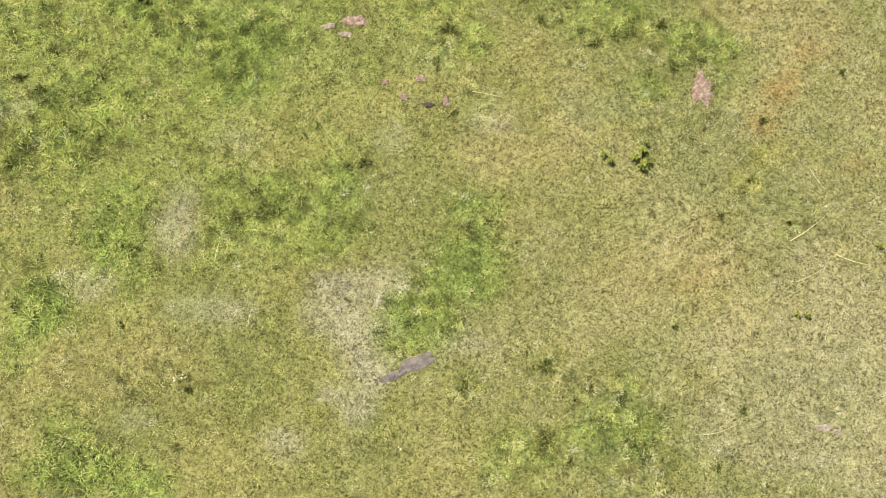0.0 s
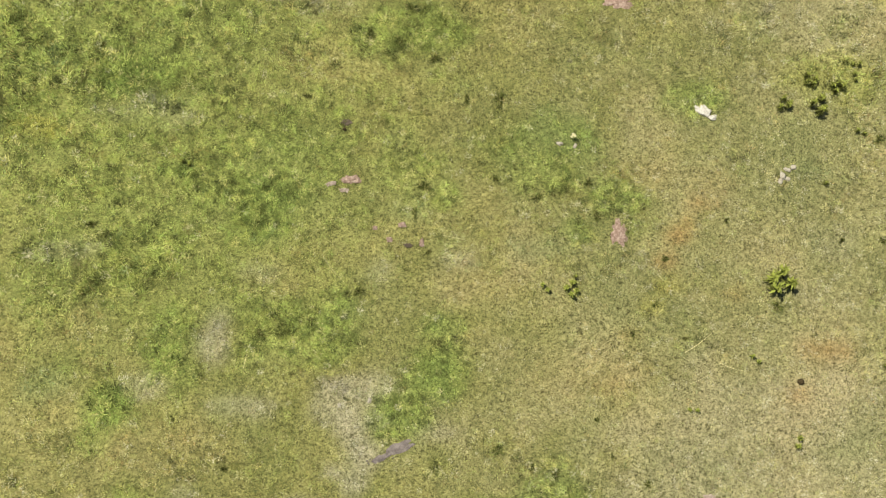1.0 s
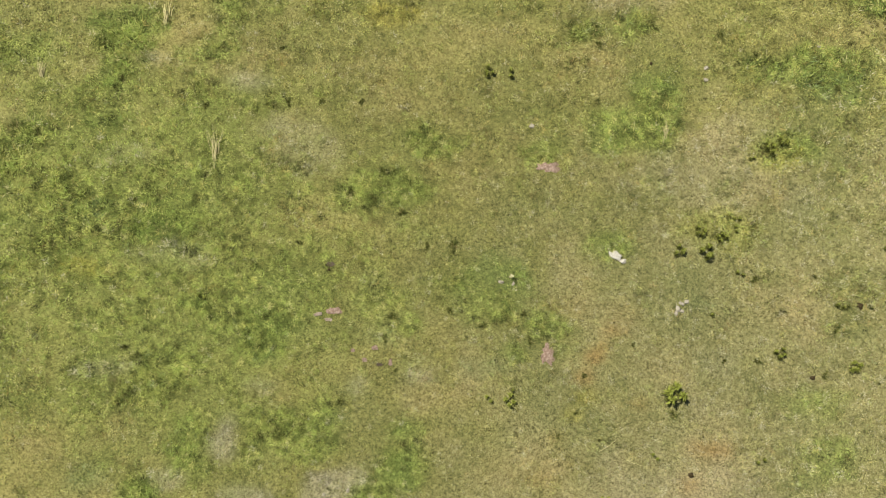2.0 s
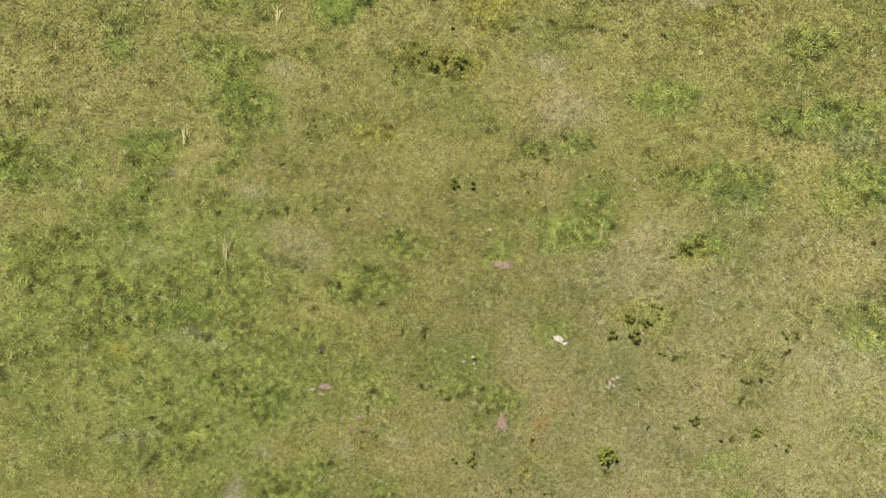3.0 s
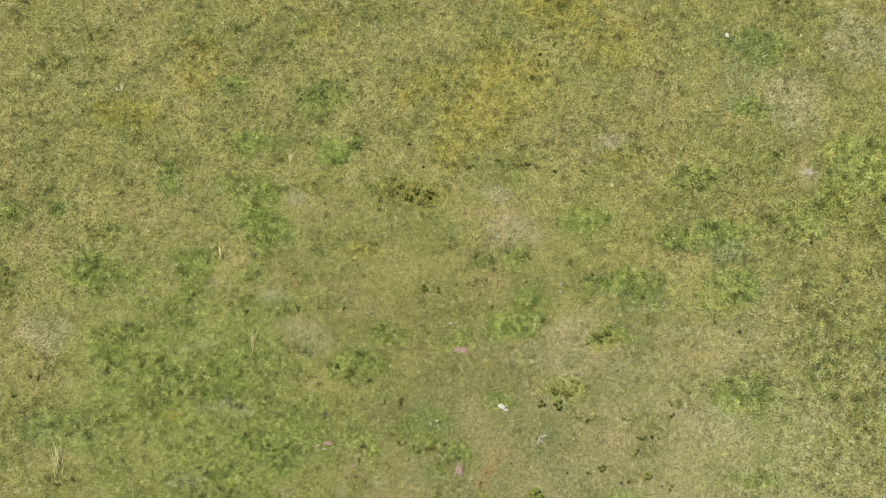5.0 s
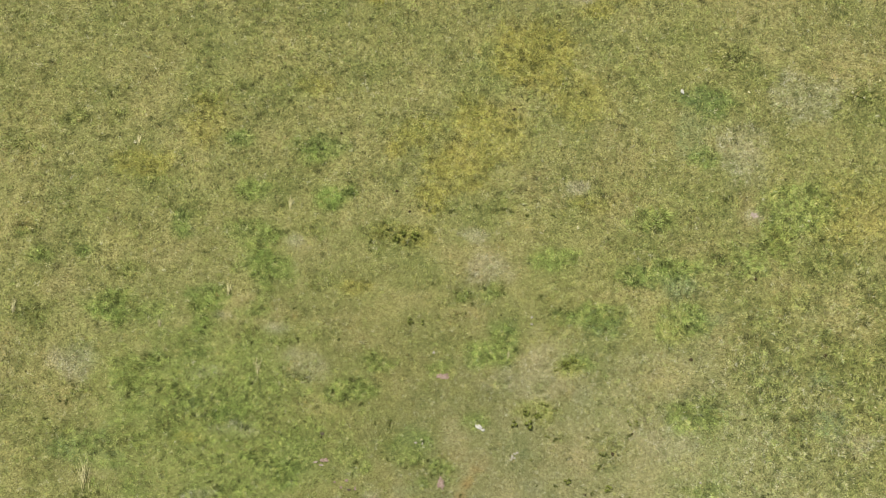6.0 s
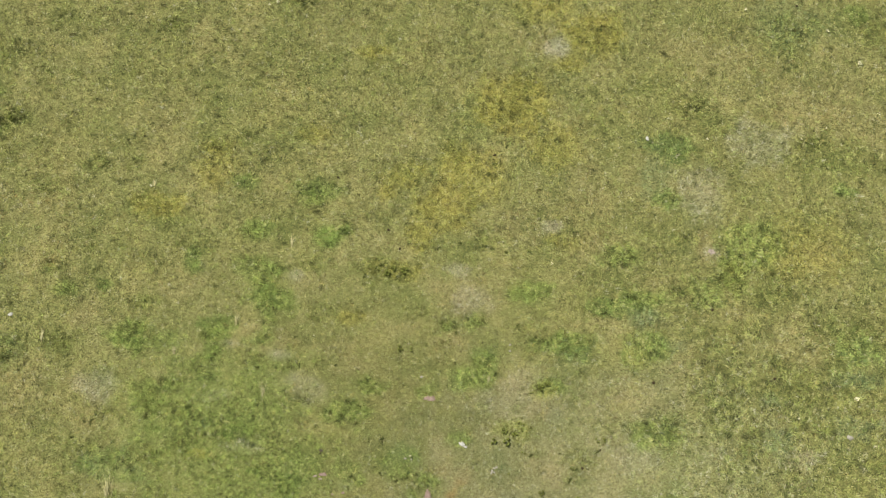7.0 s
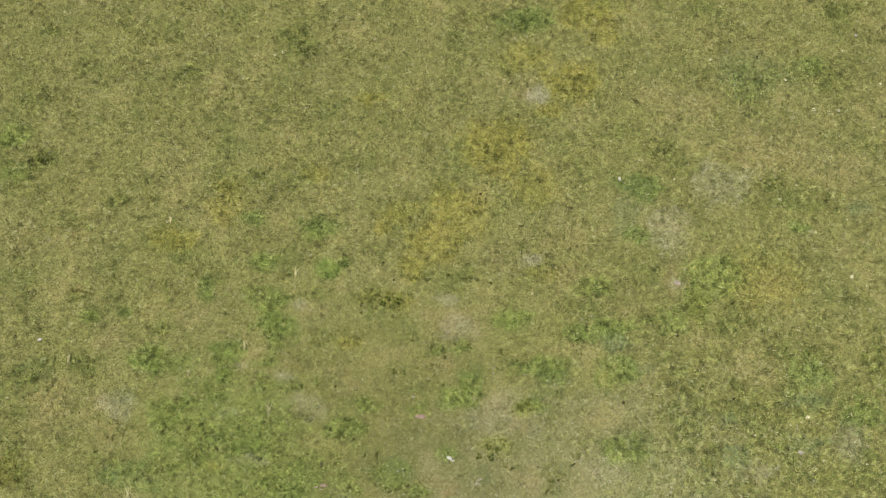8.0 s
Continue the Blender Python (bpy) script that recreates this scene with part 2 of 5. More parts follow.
patch("dark", -6.2, 1.6, 0.45, 0.27, 8, 0.60)
patch("dark", -6.5, 0.8, 0.46, 0.31, 8, 0.50)
patch("dark", -8.1, -0.2, 0.81, 0.38, 8, 0.60)
patch("dark", -8.4, -0.5, 0.44, 0.21, 8, 0.50)
patch("dark", -8.9, -0.6, 0.19, 0.15, 8, 0.80)
patch("dark", -5.2, -0.7, 0.86, 0.37, 8, 0.55)
patch("dark", -4.8, -1.0, 0.57, 0.20, 8, 0.50)
patch("dark", -3.3, 1.9, 0.41, 0.28, 8, 0.45)
patch("dark", -2.4, 2.3, 0.13, 0.09, 8, 0.90)
patch("dark", -0.6, 1.9, 0.26, 0.09, 8, 0.90)
patch("dark", 0.2, 2.2, 0.29, 0.15, 8, 0.60)
patch("dark", -0.1, 1.9, 0.44, 0.31, 8, 0.30)
patch("dark", 0.6, 0.9, 0.29, 0.18, 8, 0.30)
patch("dark", 0.6, 0.5, 0.11, 0.07, 8, 0.60)
patch("dark", 0.2, -0.0, 0.16, 0.09, 8, 0.60)
patch("dark", -6.0, -3.1, 0.18, 0.06, 9, 0.80)
patch("dark", -7.0, -2.5, 0.11, 0.07, 9, 0.80)
patch("dark", -2.7, -2.6, 0.29, 0.17, 9, 0.70)
patch("dark", -1.7, -2.2, 0.18, 0.18, 9, 0.70)
patch("dark", -0.9, -2.4, 0.50, 0.23, 9, 0.70)
patch("dark", -1.5, -3.1, 0.22, 0.14, 9, 0.80)
patch("dark", -1.3, -3.3, 0.21, 0.09, 9, 0.60)
patch("dark", -0.5, -3.0, 0.25, 0.14, 9, 0.60)
patch("dark", -0.2, -1.5, 0.13, 0.06, 9, 0.60)
patch("dark", 0.1, -2.0, 0.12, 0.06, 9, 0.70)
patch("dark", 0.7, -2.4, 0.15, 0.06, 9, 0.90)
patch("dark", 0.5, -3.1, 0.16, 0.10, 9, 0.50)
patch("dark", -4.4, 0.0, 0.13, 0.10, 8, 0.80)
patch("dark", -5.2, -1.4, 0.43, 0.09, 9, 0.50)
patch("dark", -0.7, 0.5, 0.24, 0.15, 8, 0.60)
patch("dark", -3.2, 1.6, 0.10, 0.06, 8, 0.60)
patch("dark", -11.9, 4.9, 0.64, 0.34, 9, 0.80)
patch("dark", -11.0, 7.2, 0.20, 0.19, 9, 0.90)
patch("dark", -10.3, 7.4, 0.51, 0.27, 9, 0.40)
patch("dark", -10.4, 6.4, 0.32, 0.27, 9, 0.70)
patch("dark", -10.0, 7.9, 0.51, 0.19, 9, 0.50)
patch("dark", -7.8, 8.2, 0.53, 0.28, 9, 0.50)
patch("dark", -8.6, 6.4, 0.65, 0.35, 9, 0.60)
patch("dark", -7.1, 6.3, 0.65, 0.19, 9, 0.70)
patch("dark", -6.1, 6.6, 0.53, 0.15, 9, 0.70)
patch("dark", -4.6, 4.5, 0.81, 0.33, 9, 0.60)
patch("dark", -10.8, 3.5, 0.97, 0.43, 9, 0.60)
patch("dark", -11.1, 2.5, 0.63, 0.25, 9, 0.60)
patch("dark", -8.5, 4.5, 0.74, 0.18, 9, 0.40)
patch("dark", -6.2, 5.0, 0.49, 0.16, 9, 0.40)
patch("dark", -5.8, 3.3, 0.24, 0.10, 9, 0.70)
patch("dark", -0.3, 9.0, 0.51, 0.22, 9, 0.60)
patch("dark", 0.9, 9.5, 0.39, 0.36, 9, 0.50)
patch("dark", 3.7, 8.7, 0.54, 0.41, 9, 0.40)
patch("dark", 3.2, 5.9, 0.37, 0.26, 9, 0.40)
patch("dark", 0.1, 7.4, 0.25, 0.16, 9, 0.40)
patch("dark", -0.6, 6.9, 0.25, 0.16, 9, 0.35)
patch("dark", 0.1, 5.2, 0.37, 0.15, 9, 0.35)
patch("dark", -6.2, 1.3, 0.52, 0.48, 9, 0.60)
patch("dark", -9.0, -0.2, 0.26, 0.17, 9, 0.60)
patch("dark", -5.9, -0.9, 0.49, 0.12, 8, 0.70)
patch("dark", -11.0, 2.2, 0.60, 0.30, 9, 0.40)
patch("dark", -3.6, 2.2, 0.53, 0.56, 9, 0.35)
patch("dark", -5.1, 2.9, 0.31, 0.17, 9, 0.60)
patch("dark", -0.7, 1.6, 0.31, 0.19, 9, 0.50)
patch("dark", 2.6, 0.9, 0.36, 0.16, 8, 0.40)
patch("dark", 4.0, 2.1, 0.26, 0.18, 9, 0.40)
patch("dark", 5.7, 3.1, 0.32, 0.17, 9, 0.50)
patch("dark", 4.2, 4.0, 0.39, 0.25, 9, 0.40)
patch("dark", 1.1, 0.0, 0.23, 0.12, 8, 0.35)
patch("dark", -17.1, 14.2, 0.59, 0.30, 9, 0.50)
patch("dark", -15.6, 14.7, 0.51, 0.39, 9, 0.55)
patch("dark", -13.5, 12.1, 0.58, 0.27, 9, 0.60)
patch("dark", -12.0, 16.0, 0.60, 0.31, 9, 0.40)
patch("dark", -13.8, 8.3, 0.80, 0.40, 9, 0.60)
patch("dark", -14.5, 6.8, 0.82, 0.31, 9, 0.40)
patch("dark", -8.2, 8.8, 0.65, 0.44, 9, 0.40)
patch("dark", -5.9, 8.9, 0.80, 0.40, 9, 0.35)
patch("dark", -16.7, 10.4, 0.23, 0.14, 9, 0.70)
patch("dark", -7.1, 10.8, 1.16, 0.33, 9, 0.30)
patch("dark", -8.3, 10.0, 0.58, 0.41, 9, 0.40)
patch("dark", -4.1, 10.5, 0.39, 0.24, 9, 0.40)
patch("dark", 4.7, 13.8, 0.83, 0.29, 9, 0.35)
patch("dark", 6.9, 13.4, 0.91, 0.37, 9, 0.50)
patch("dark", 6.0, 11.0, 0.78, 0.40, 9, 0.35)
patch("dark", 11.1, 11.5, 0.59, 0.28, 9, 0.40)
patch("dark", -1.5, 12.7, 0.78, 0.29, 9, 0.35)
patch("dark", 0.8, 13.1, 0.79, 0.33, 9, 0.30)
patch("dark", -12.6, 3.8, 0.77, 0.45, 8, 0.80)
patch("dark", -13.1, 4.4, 0.77, 0.38, 8, 0.60)
patch("dark", -10.1, 3.1, 0.91, 0.48, 8, 0.50)
patch("dark", -4.2, 4.6, 0.89, 0.41, 8, 0.60)
patch("dark", -14.9, 1.5, 0.40, 0.26, 8, 0.60)
patch("dark", -12.3, 1.7, 0.94, 0.47, 8, 0.50)
patch("dark", -13.4, -0.5, 0.75, 0.46, 8, 0.60)
patch("dark", -3.4, 0.8, 0.47, 0.32, 8, 0.30)
patch("dark", -2.4, 2.8, 0.55, 0.55, 8, 0.40)
patch("dark", -6.9, 3.0, 0.55, 0.26, 8, 0.30)
patch("dark", -0.3, 8.0, 0.57, 0.39, 8, 0.35)
patch("dark", 5.0, 9.0, 1.07, 0.39, 8, 0.55)
patch("dark", 10.2, 6.1, 0.79, 0.64, 8, 0.40)
patch("dark", 12.4, 6.6, 0.87, 0.95, 8, 0.35)
patch("dark", 6.2, 4.0, 0.78, 0.73, 8, 0.30)
patch("dark", 7.1, 5.7, 0.94, 0.30, 8, 0.30)
patch("dark", 12.7, 4.6, 0.56, 0.55, 8, 0.30)
patch("dark", -22.7, 22.9, 0.41, 0.29, 9, 0.70)
patch("dark", -21.4, 15.9, 0.68, 0.45, 9, 0.80)
patch("dark", -20.3, 18.5, 0.26, 0.19, 9, 0.60)
patch("dark", -15.2, 21.7, 0.82, 0.51, 9, 0.50)
patch("dark", -10.1, 24.7, 1.13, 0.65, 9, 0.45)
patch("dark", -9.1, 23.9, 0.89, 0.51, 9, 0.40)
patch("dark", -22.7, 19.2, 1.15, 0.62, 9, 0.30)
patch("dark", -22.2, 14.4, 1.12, 0.60, 8, 0.35)
patch("dark", -19.2, 12.9, 0.84, 0.41, 8, 0.30)
patch("dark", -18.0, 23.5, 1.76, 0.97, 9, 0.25)
patch("dark", 1.9, 27.4, 1.51, 0.79, 9, 0.35)
patch("dark", -0.5, 27.2, 0.91, 0.49, 9, 0.40)
patch("dark", 9.6, 21.1, 1.18, 0.62, 9, 0.45)
patch("dark", 14.2, 25.8, 1.52, 1.10, 9, 0.40)
patch("dark", 18.8, 30.5, 1.24, 0.67, 9, 0.60)
patch("dark", 18.4, 26.2, 0.91, 0.97, 9, 0.35)
patch("dark", 15.3, 20.1, 0.77, 0.37, 8, 0.70)
patch("dark", 17.3, 19.6, 1.77, 0.92, 8, 0.30)
patch("dark", -18.2, 9.4, 0.72, 0.51, 8, 0.45)
patch("dark", -19.5, 5.3, 0.97, 0.82, 8, 0.50)
patch("dark", -17.2, 6.1, 0.81, 0.55, 8, 0.45)
patch("dark", -3.3, 11.3, 1.29, 0.57, 8, 0.60)
patch("dark", -4.5, 3.1, 0.70, 0.43, 8, 0.50)
patch("dark", -3.5, 6.3, 0.60, 0.38, 8, 0.40)
patch("dark", -1.3, 2.3, 1.08, 0.53, 8, 0.50)
patch("dark", -19.5, 0.7, 0.79, 1.05, 8, 0.70)
patch("dark", -15.0, 3.2, 0.86, 0.54, 8, 0.50)
patch("dark", -15.8, 1.0, 0.85, 1.05, 8, 0.40)
patch("dark", 9.6, 12.1, 0.63, 0.34, 8, 0.50)
patch("dark", 14.2, 12.9, 1.72, 0.69, 8, 0.35)
patch("dark", 12.3, 8.1, 1.68, 2.21, 8, 0.45)
patch("dark", 14.9, 8.5, 1.68, 1.38, 8, 0.40)
patch("dark", 21.0, 8.8, 1.02, 0.72, 8, 0.50)
patch("dark", 13.1, 10.5, 1.13, 0.56, 8, 0.35)
patch("dark", 20.0, 5.6, 1.39, 0.54, 8, 0.50)
patch("dark", 21.3, 11.6, 0.57, 1.71, 8, 0.45)
patch("dark", 17.1, 11.6, 1.71, 0.85, 8, 0.30)
patch("dark", 16.1, 5.1, 1.11, 0.54, 8, 0.40)
patch("dark", 13.1, 5.2, 1.10, 0.81, 8, 0.40)
patch("lush", -9.0, 1.1, 0.90, 0.47, 8, 0.55)
patch("lush", -8.1, 0.3, 0.96, 0.38, 8, 0.75)
patch("lush", -7.6, 1.6, 0.45, 0.24, 8, 0.80)
patch("lush", -6.2, 1.1, 0.63, 0.48, 8, 0.80)
patch("lush", -8.1, -0.2, 0.81, 0.38, 8, 0.50)
patch("lush", -7.4, -0.8, 0.30, 0.22, 8, 0.70)
patch("lush", -7.1, -1.7, 0.44, 0.29, 9, 0.80)
patch("lush", -5.3, -0.6, 1.08, 0.44, 8, 0.70)
patch("lush", -4.8, -1.0, 0.65, 0.25, 8, 0.80)
patch("lush", -6.0, -1.0, 0.37, 0.29, 8, 0.60)
patch("lush", -4.8, 1.2, 0.59, 0.31, 8, 0.35)
patch("lush", -3.3, 1.9, 0.46, 0.31, 8, 0.50)
patch("lush", -1.6, 2.4, 0.59, 0.31, 8, 0.55)
patch("lush", -0.9, 1.6, 0.22, 0.20, 8, 0.80)
patch("lush", -0.3, 2.3, 0.46, 0.26, 8, 0.80)
patch("lush", 0.1, 1.8, 0.22, 0.15, 8, 0.40)
patch("lush", -2.8, -0.3, 0.45, 0.25, 8, 0.65)
patch("lush", -2.9, -0.8, 0.44, 0.22, 8, 0.80)
patch("lush", -3.4, -1.9, 0.44, 0.35, 9, 0.80)
patch("lush", -3.1, -1.4, 0.28, 0.21, 9, 0.80)
patch("lush", -8.2, -2.5, 0.37, 0.29, 9, 0.70)
patch("lush", -8.3, -3.0, 0.30, 0.21, 9, 0.50)
patch("lush", -7.4, -4.3, 0.64, 0.20, 9, 0.80)
patch("lush", -6.6, -4.3, 0.55, 0.20, 9, 0.80)
patch("lush", -7.5, -3.9, 0.29, 0.27, 9, 0.35)
patch("lush", -0.8, -2.8, 0.57, 0.34, 9, 0.50)
patch("lush", -2.0, -3.3, 0.55, 0.34, 9, 0.30)
patch("lush", -11.9, 4.9, 0.69, 0.45, 9, 0.60)
patch("lush", -10.4, 7.4, 0.66, 0.41, 9, 0.70)
patch("lush", -10.5, 6.3, 0.50, 0.32, 9, 0.40)
patch("lush", -4.6, 4.5, 0.88, 0.38, 9, 0.70)
patch("lush", -3.4, 6.0, 0.35, 0.39, 9, 0.70)
patch("lush", -8.4, 3.7, 0.76, 0.51, 9, 0.50)
patch("lush", -10.8, 3.5, 1.15, 0.54, 9, 0.70)
patch("lush", -9.5, 5.0, 0.76, 0.39, 9, 0.50)
patch("lush", -12.6, 6.6, 0.75, 0.41, 9, 0.40)
patch("lush", -0.3, 9.0, 0.54, 0.28, 9, 0.50)
patch("lush", 0.8, 9.5, 0.39, 0.42, 9, 0.40)
patch("lush", 0.7, 6.7, 0.65, 0.40, 9, 0.50)
patch("lush", 4.6, 7.0, 0.63, 0.34, 9, 0.60)
patch("lush", -3.0, 6.0, 0.42, 0.32, 9, 0.50)
patch("lush", -0.9, 6.2, 0.50, 0.34, 9, 0.40)
patch("lush", -7.3, -1.3, 0.46, 0.46, 8, 0.50)
patch("lush", -2.8, -1.1, 0.49, 0.45, 8, 0.90)
patch("lush", -8.1, -2.3, 0.37, 0.23, 8, 0.70)
patch("lush", -10.2, 1.9, 0.74, 0.22, 9, 0.50)
patch("lush", -11.1, 2.2, 0.74, 0.37, 9, 0.50)
patch("lush", -3.8, 2.2, 0.60, 0.61, 9, 0.35)
patch("lush", -9.2, 1.5, 0.59, 0.49, 9, 0.30)
patch("lush", 5.9, 0.3, 0.71, 0.46, 8, 0.45)
patch("lush", 5.6, 1.5, 0.60, 0.36, 8, 0.35)
patch("lush", -6.1, 12.5, 0.90, 0.46, 9, 0.80)
patch("lush", -7.1, 14.2, 0.71, 0.43, 9, 0.50)
patch("lush", -9.4, 12.3, 0.78, 0.42, 9, 0.60)
patch("lush", -14.5, 6.9, 0.98, 0.39, 9, 0.60)
patch("lush", -8.2, 9.1, 0.99, 0.80, 9, 0.50)
patch("lush", 3.0, 11.2, 0.82, 0.45, 9, 0.90)
patch("lush", 3.6, 11.5, 0.58, 0.20, 9, 0.60)
patch("lush", 7.0, 13.4, 1.03, 0.50, 9, 0.50)
patch("lush", 8.3, 11.5, 1.21, 0.36, 9, 0.60)
patch("lush", 12.3, 13.6, 0.79, 1.25, 9, 0.50)
patch("lush", 11.1, 12.3, 1.18, 0.82, 9, 0.40)
patch("lush", -14.1, 6.4, 0.79, 0.47, 8, 0.70)
patch("lush", -9.0, 3.3, 0.77, 0.48, 8, 1.00)
patch("lush", -8.3, 2.8, 1.10, 0.37, 8, 0.50)
patch("lush", -9.9, 4.1, 1.66, 1.12, 8, 0.35)
patch("lush", -4.2, 4.7, 0.96, 0.45, 8, 0.60)
patch("lush", -14.2, 1.0, 0.90, 0.43, 8, 0.40)
patch("lush", -13.0, 0.7, 0.90, 0.36, 8, 0.30)
patch("lush", -6.5, 2.2, 0.84, 0.54, 8, 0.70)
patch("lush", -7.0, 3.6, 0.74, 0.48, 8, 0.40)
patch("lush", 0.9, 6.9, 0.87, 0.58, 8, 0.90)
patch("lush", 5.0, 9.0, 1.19, 0.47, 8, 0.70)
patch("lush", 4.2, 6.9, 0.64, 0.38, 8, 0.50)
patch("lush", 8.2, 9.1, 0.81, 0.79, 8, 0.40)
patch("lush", 0.8, 4.2, 0.48, 0.37, 8, 0.60)
patch("lush", 10.0, 2.7, 0.74, 0.36, 8, 0.40)
patch("lush", -23.2, 17.0, 0.85, 0.61, 9, 0.50)
patch("lush", -22.6, 15.2, 0.85, 0.42, 8, 0.30)
patch("lush", -9.1, 10.4, 1.00, 0.74, 8, 0.60)
patch("lush", -17.4, 8.3, 0.55, 0.34, 8, 0.50)
patch("lush", -8.6, 7.4, 0.82, 0.50, 8, 0.50)
patch("lush", -12.6, 3.9, 1.13, 1.08, 8, 0.60)
patch("lush", -13.7, 1.2, 0.80, 0.79, 8, 0.40)
patch("lush", -7.0, 1.5, 0.85, 0.53, 8, 0.80)
patch("lush", 1.5, 7.3, 0.61, 0.55, 8, 0.60)
patch("lush", 13.0, 14.8, 1.44, 1.17, 8, 0.50)
patch("lush", 17.8, 10.5, 1.14, 0.85, 8, 0.50)
patch("lush", 9.6, 5.5, 1.10, 0.70, 8, 0.60)
patch("pale", -6.6, -1.1, 0.27, 0.46, 8, 0.90)
patch("pale", -6.6, -0.7, 0.19, 0.10, 8, 0.60)
patch("pale", -6.0, 0.1, 0.38, 0.15, 8, 0.35)
patch("pale", -2.8, 0.8, 0.45, 0.15, 8, 0.35)
patch("pale", -4.3, -1.6, 0.64, 0.27, 9, 0.90)
patch("pale", -4.1, -2.1, 0.42, 0.42, 9, 1.00)
patch("pale", -3.9, -2.5, 0.29, 0.35, 9, 1.00)
patch("pale", -3.9, -3.0, 0.29, 0.28, 9, 0.90)
patch("pale", -4.6, -2.0, 0.30, 0.28, 9, 0.50)
patch("pale", -4.8, -3.6, 0.24, 0.20, 9, 0.60)
patch("pale", -4.3, -2.9, 0.21, 0.14, 9, 0.70)
patch("pale", -2.8, -2.1, 0.29, 0.10, 9, 0.70)
patch("pale", -5.9, -2.1, 0.58, 0.17, 9, 0.50)
patch("pale", -7.6, -2.0, 0.37, 0.20, 9, 0.60)
patch("pale", -6.6, -3.6, 0.21, 0.10, 9, 0.50)
patch("pale", 1.8, -2.8, 0.42, 0.13, 9, 0.60)
patch("pale", 1.6, -1.8, 0.50, 0.28, 9, 0.35)
patch("pale", 1.7, -2.4, 0.27, 0.11, 9, 0.50)
patch("pale", -4.1, 0.4, 0.22, 0.23, 8, 0.35)
patch("pale", -6.7, 5.8, 0.55, 0.34, 9, 0.40)
patch("pale", -9.7, 7.0, 0.38, 0.16, 9, 0.30)
patch("pale", 5.0, 5.9, 0.62, 0.39, 9, 0.25)
patch("pale", -9.3, 0.0, 0.66, 0.19, 9, 0.40)
patch("pale", -7.9, 2.5, 0.36, 0.17, 9, 0.30)
patch("pale", 3.4, 2.0, 0.60, 0.36, 9, 0.30)
patch("pale", 3.1, 1.0, 0.59, 0.24, 8, 0.25)
patch("pale", -7.4, 10.4, 0.39, 0.24, 9, 0.40)
patch("pale", 3.7, 14.3, 0.52, 0.34, 9, 0.60)
patch("pale", 11.2, 14.2, 0.36, 0.21, 9, 0.50)
patch("pale", -0.2, 11.7, 0.62, 0.29, 9, 0.40)
patch("pale", 0.6, 10.4, 0.97, 0.60, 9, 0.30)
patch("pale", 10.3, 16.9, 1.22, 1.30, 9, 0.20)
patch("pale", -10.0, 4.6, 0.74, 0.30, 8, 0.25)
patch("pale", -8.6, 2.7, 0.73, 0.26, 8, 0.35)
patch("pale", -6.0, 5.4, 0.82, 0.57, 8, 0.35)
patch("pale", -15.2, 4.3, 0.74, 0.76, 8, 0.30)
patch("pale", -7.6, 6.8, 0.56, 0.23, 8, 0.40)
patch("pale", 8.6, 4.4, 1.49, 0.74, 8, 0.30)
patch("pale", 7.1, 4.5, 0.74, 0.44, 8, 0.25)
patch("pale", 11.9, 4.9, 0.93, 0.55, 8, 0.20)
patch("pale", 3.1, 23.3, 0.66, 0.44, 9, 0.70)
patch("pale", 13.1, 19.7, 1.77, 1.23, 8, 0.20)
patch("pale", 15.8, 5.4, 1.11, 0.54, 8, 0.35)
patch("pale", 3.0, 6.2, 1.65, 1.09, 8, 0.25)
patch("pale", 20.2, 7.5, 0.84, 1.10, 8, 0.30)
patch("rust", 0.6, 1.3, 0.21, 0.14, 8, 0.84)
patch("rust", 0.8, 1.8, 0.21, 0.14, 8, 0.84)
patch("rust", 1.1, 2.4, 0.25, 0.14, 8, 0.33)
patch("rust", 0.9, 2.0, 0.18, 0.14, 8, 0.33)
patch("rust", 1.8, 0.9, 0.27, 0.12, 8, 0.44)
patch("rust", 0.2, 0.0, 0.18, 0.08, 8, 0.44)
patch("rust", -2.4, -0.4, 0.27, 0.21, 8, 0.03)
patch("rust", -0.0, -0.9, 0.42, 0.18, 9, 0.10)
patch("rust", -9.1, 6.2, 0.45, 0.17, 9, 0.03)
patch("rust", -4.5, 3.8, 0.61, 0.18, 9, 0.05)
patch("rust", 3.5, 5.1, 0.53, 0.27, 9, 0.03)
patch("rust", 3.4, 0.2, 0.45, 0.16, 8, 0.44)
patch("rust", 1.1, 2.8, 0.45, 0.22, 9, 0.06)
patch("rust", 3.0, -0.6, 0.22, 0.16, 8, 0.33)
patch("rust", -13.3, 4.4, 0.45, 0.19, 8, 0.03)
patch("rust", -5.8, 3.8, 0.45, 0.22, 8, 0.05)
patch("rust", 4.0, 5.9, 0.68, 0.35, 8, 0.08)
patch("rust", 0.0, 2.7, 0.48, 0.31, 8, 0.08)
patch("rust", -18.4, 9.5, 0.40, 0.21, 8, 0.08)
patch("rust", -14.9, 3.3, 0.50, 0.27, 8, 0.05)
patch("rust", -7.1, 7.2, 0.59, 0.28, 8, 0.06)
patch("tan", -9.0, -0.3, 0.22, 0.23, 8, 0.60)
patch("tan", -8.5, -1.2, 0.65, 0.37, 8, 0.70)
patch("tan", -8.3, -1.7, 0.45, 0.22, 8, 0.60)
patch("tan", -5.9, -0.1, 0.52, 0.18, 8, 0.50)
patch("tan", -2.4, -0.4, 0.30, 0.25, 8, 0.60)
patch("tan", -7.0, -2.9, 1.41, 0.49, 9, 0.30)
patch("tan", 0.3, -0.6, 0.42, 0.20, 9, 0.50)
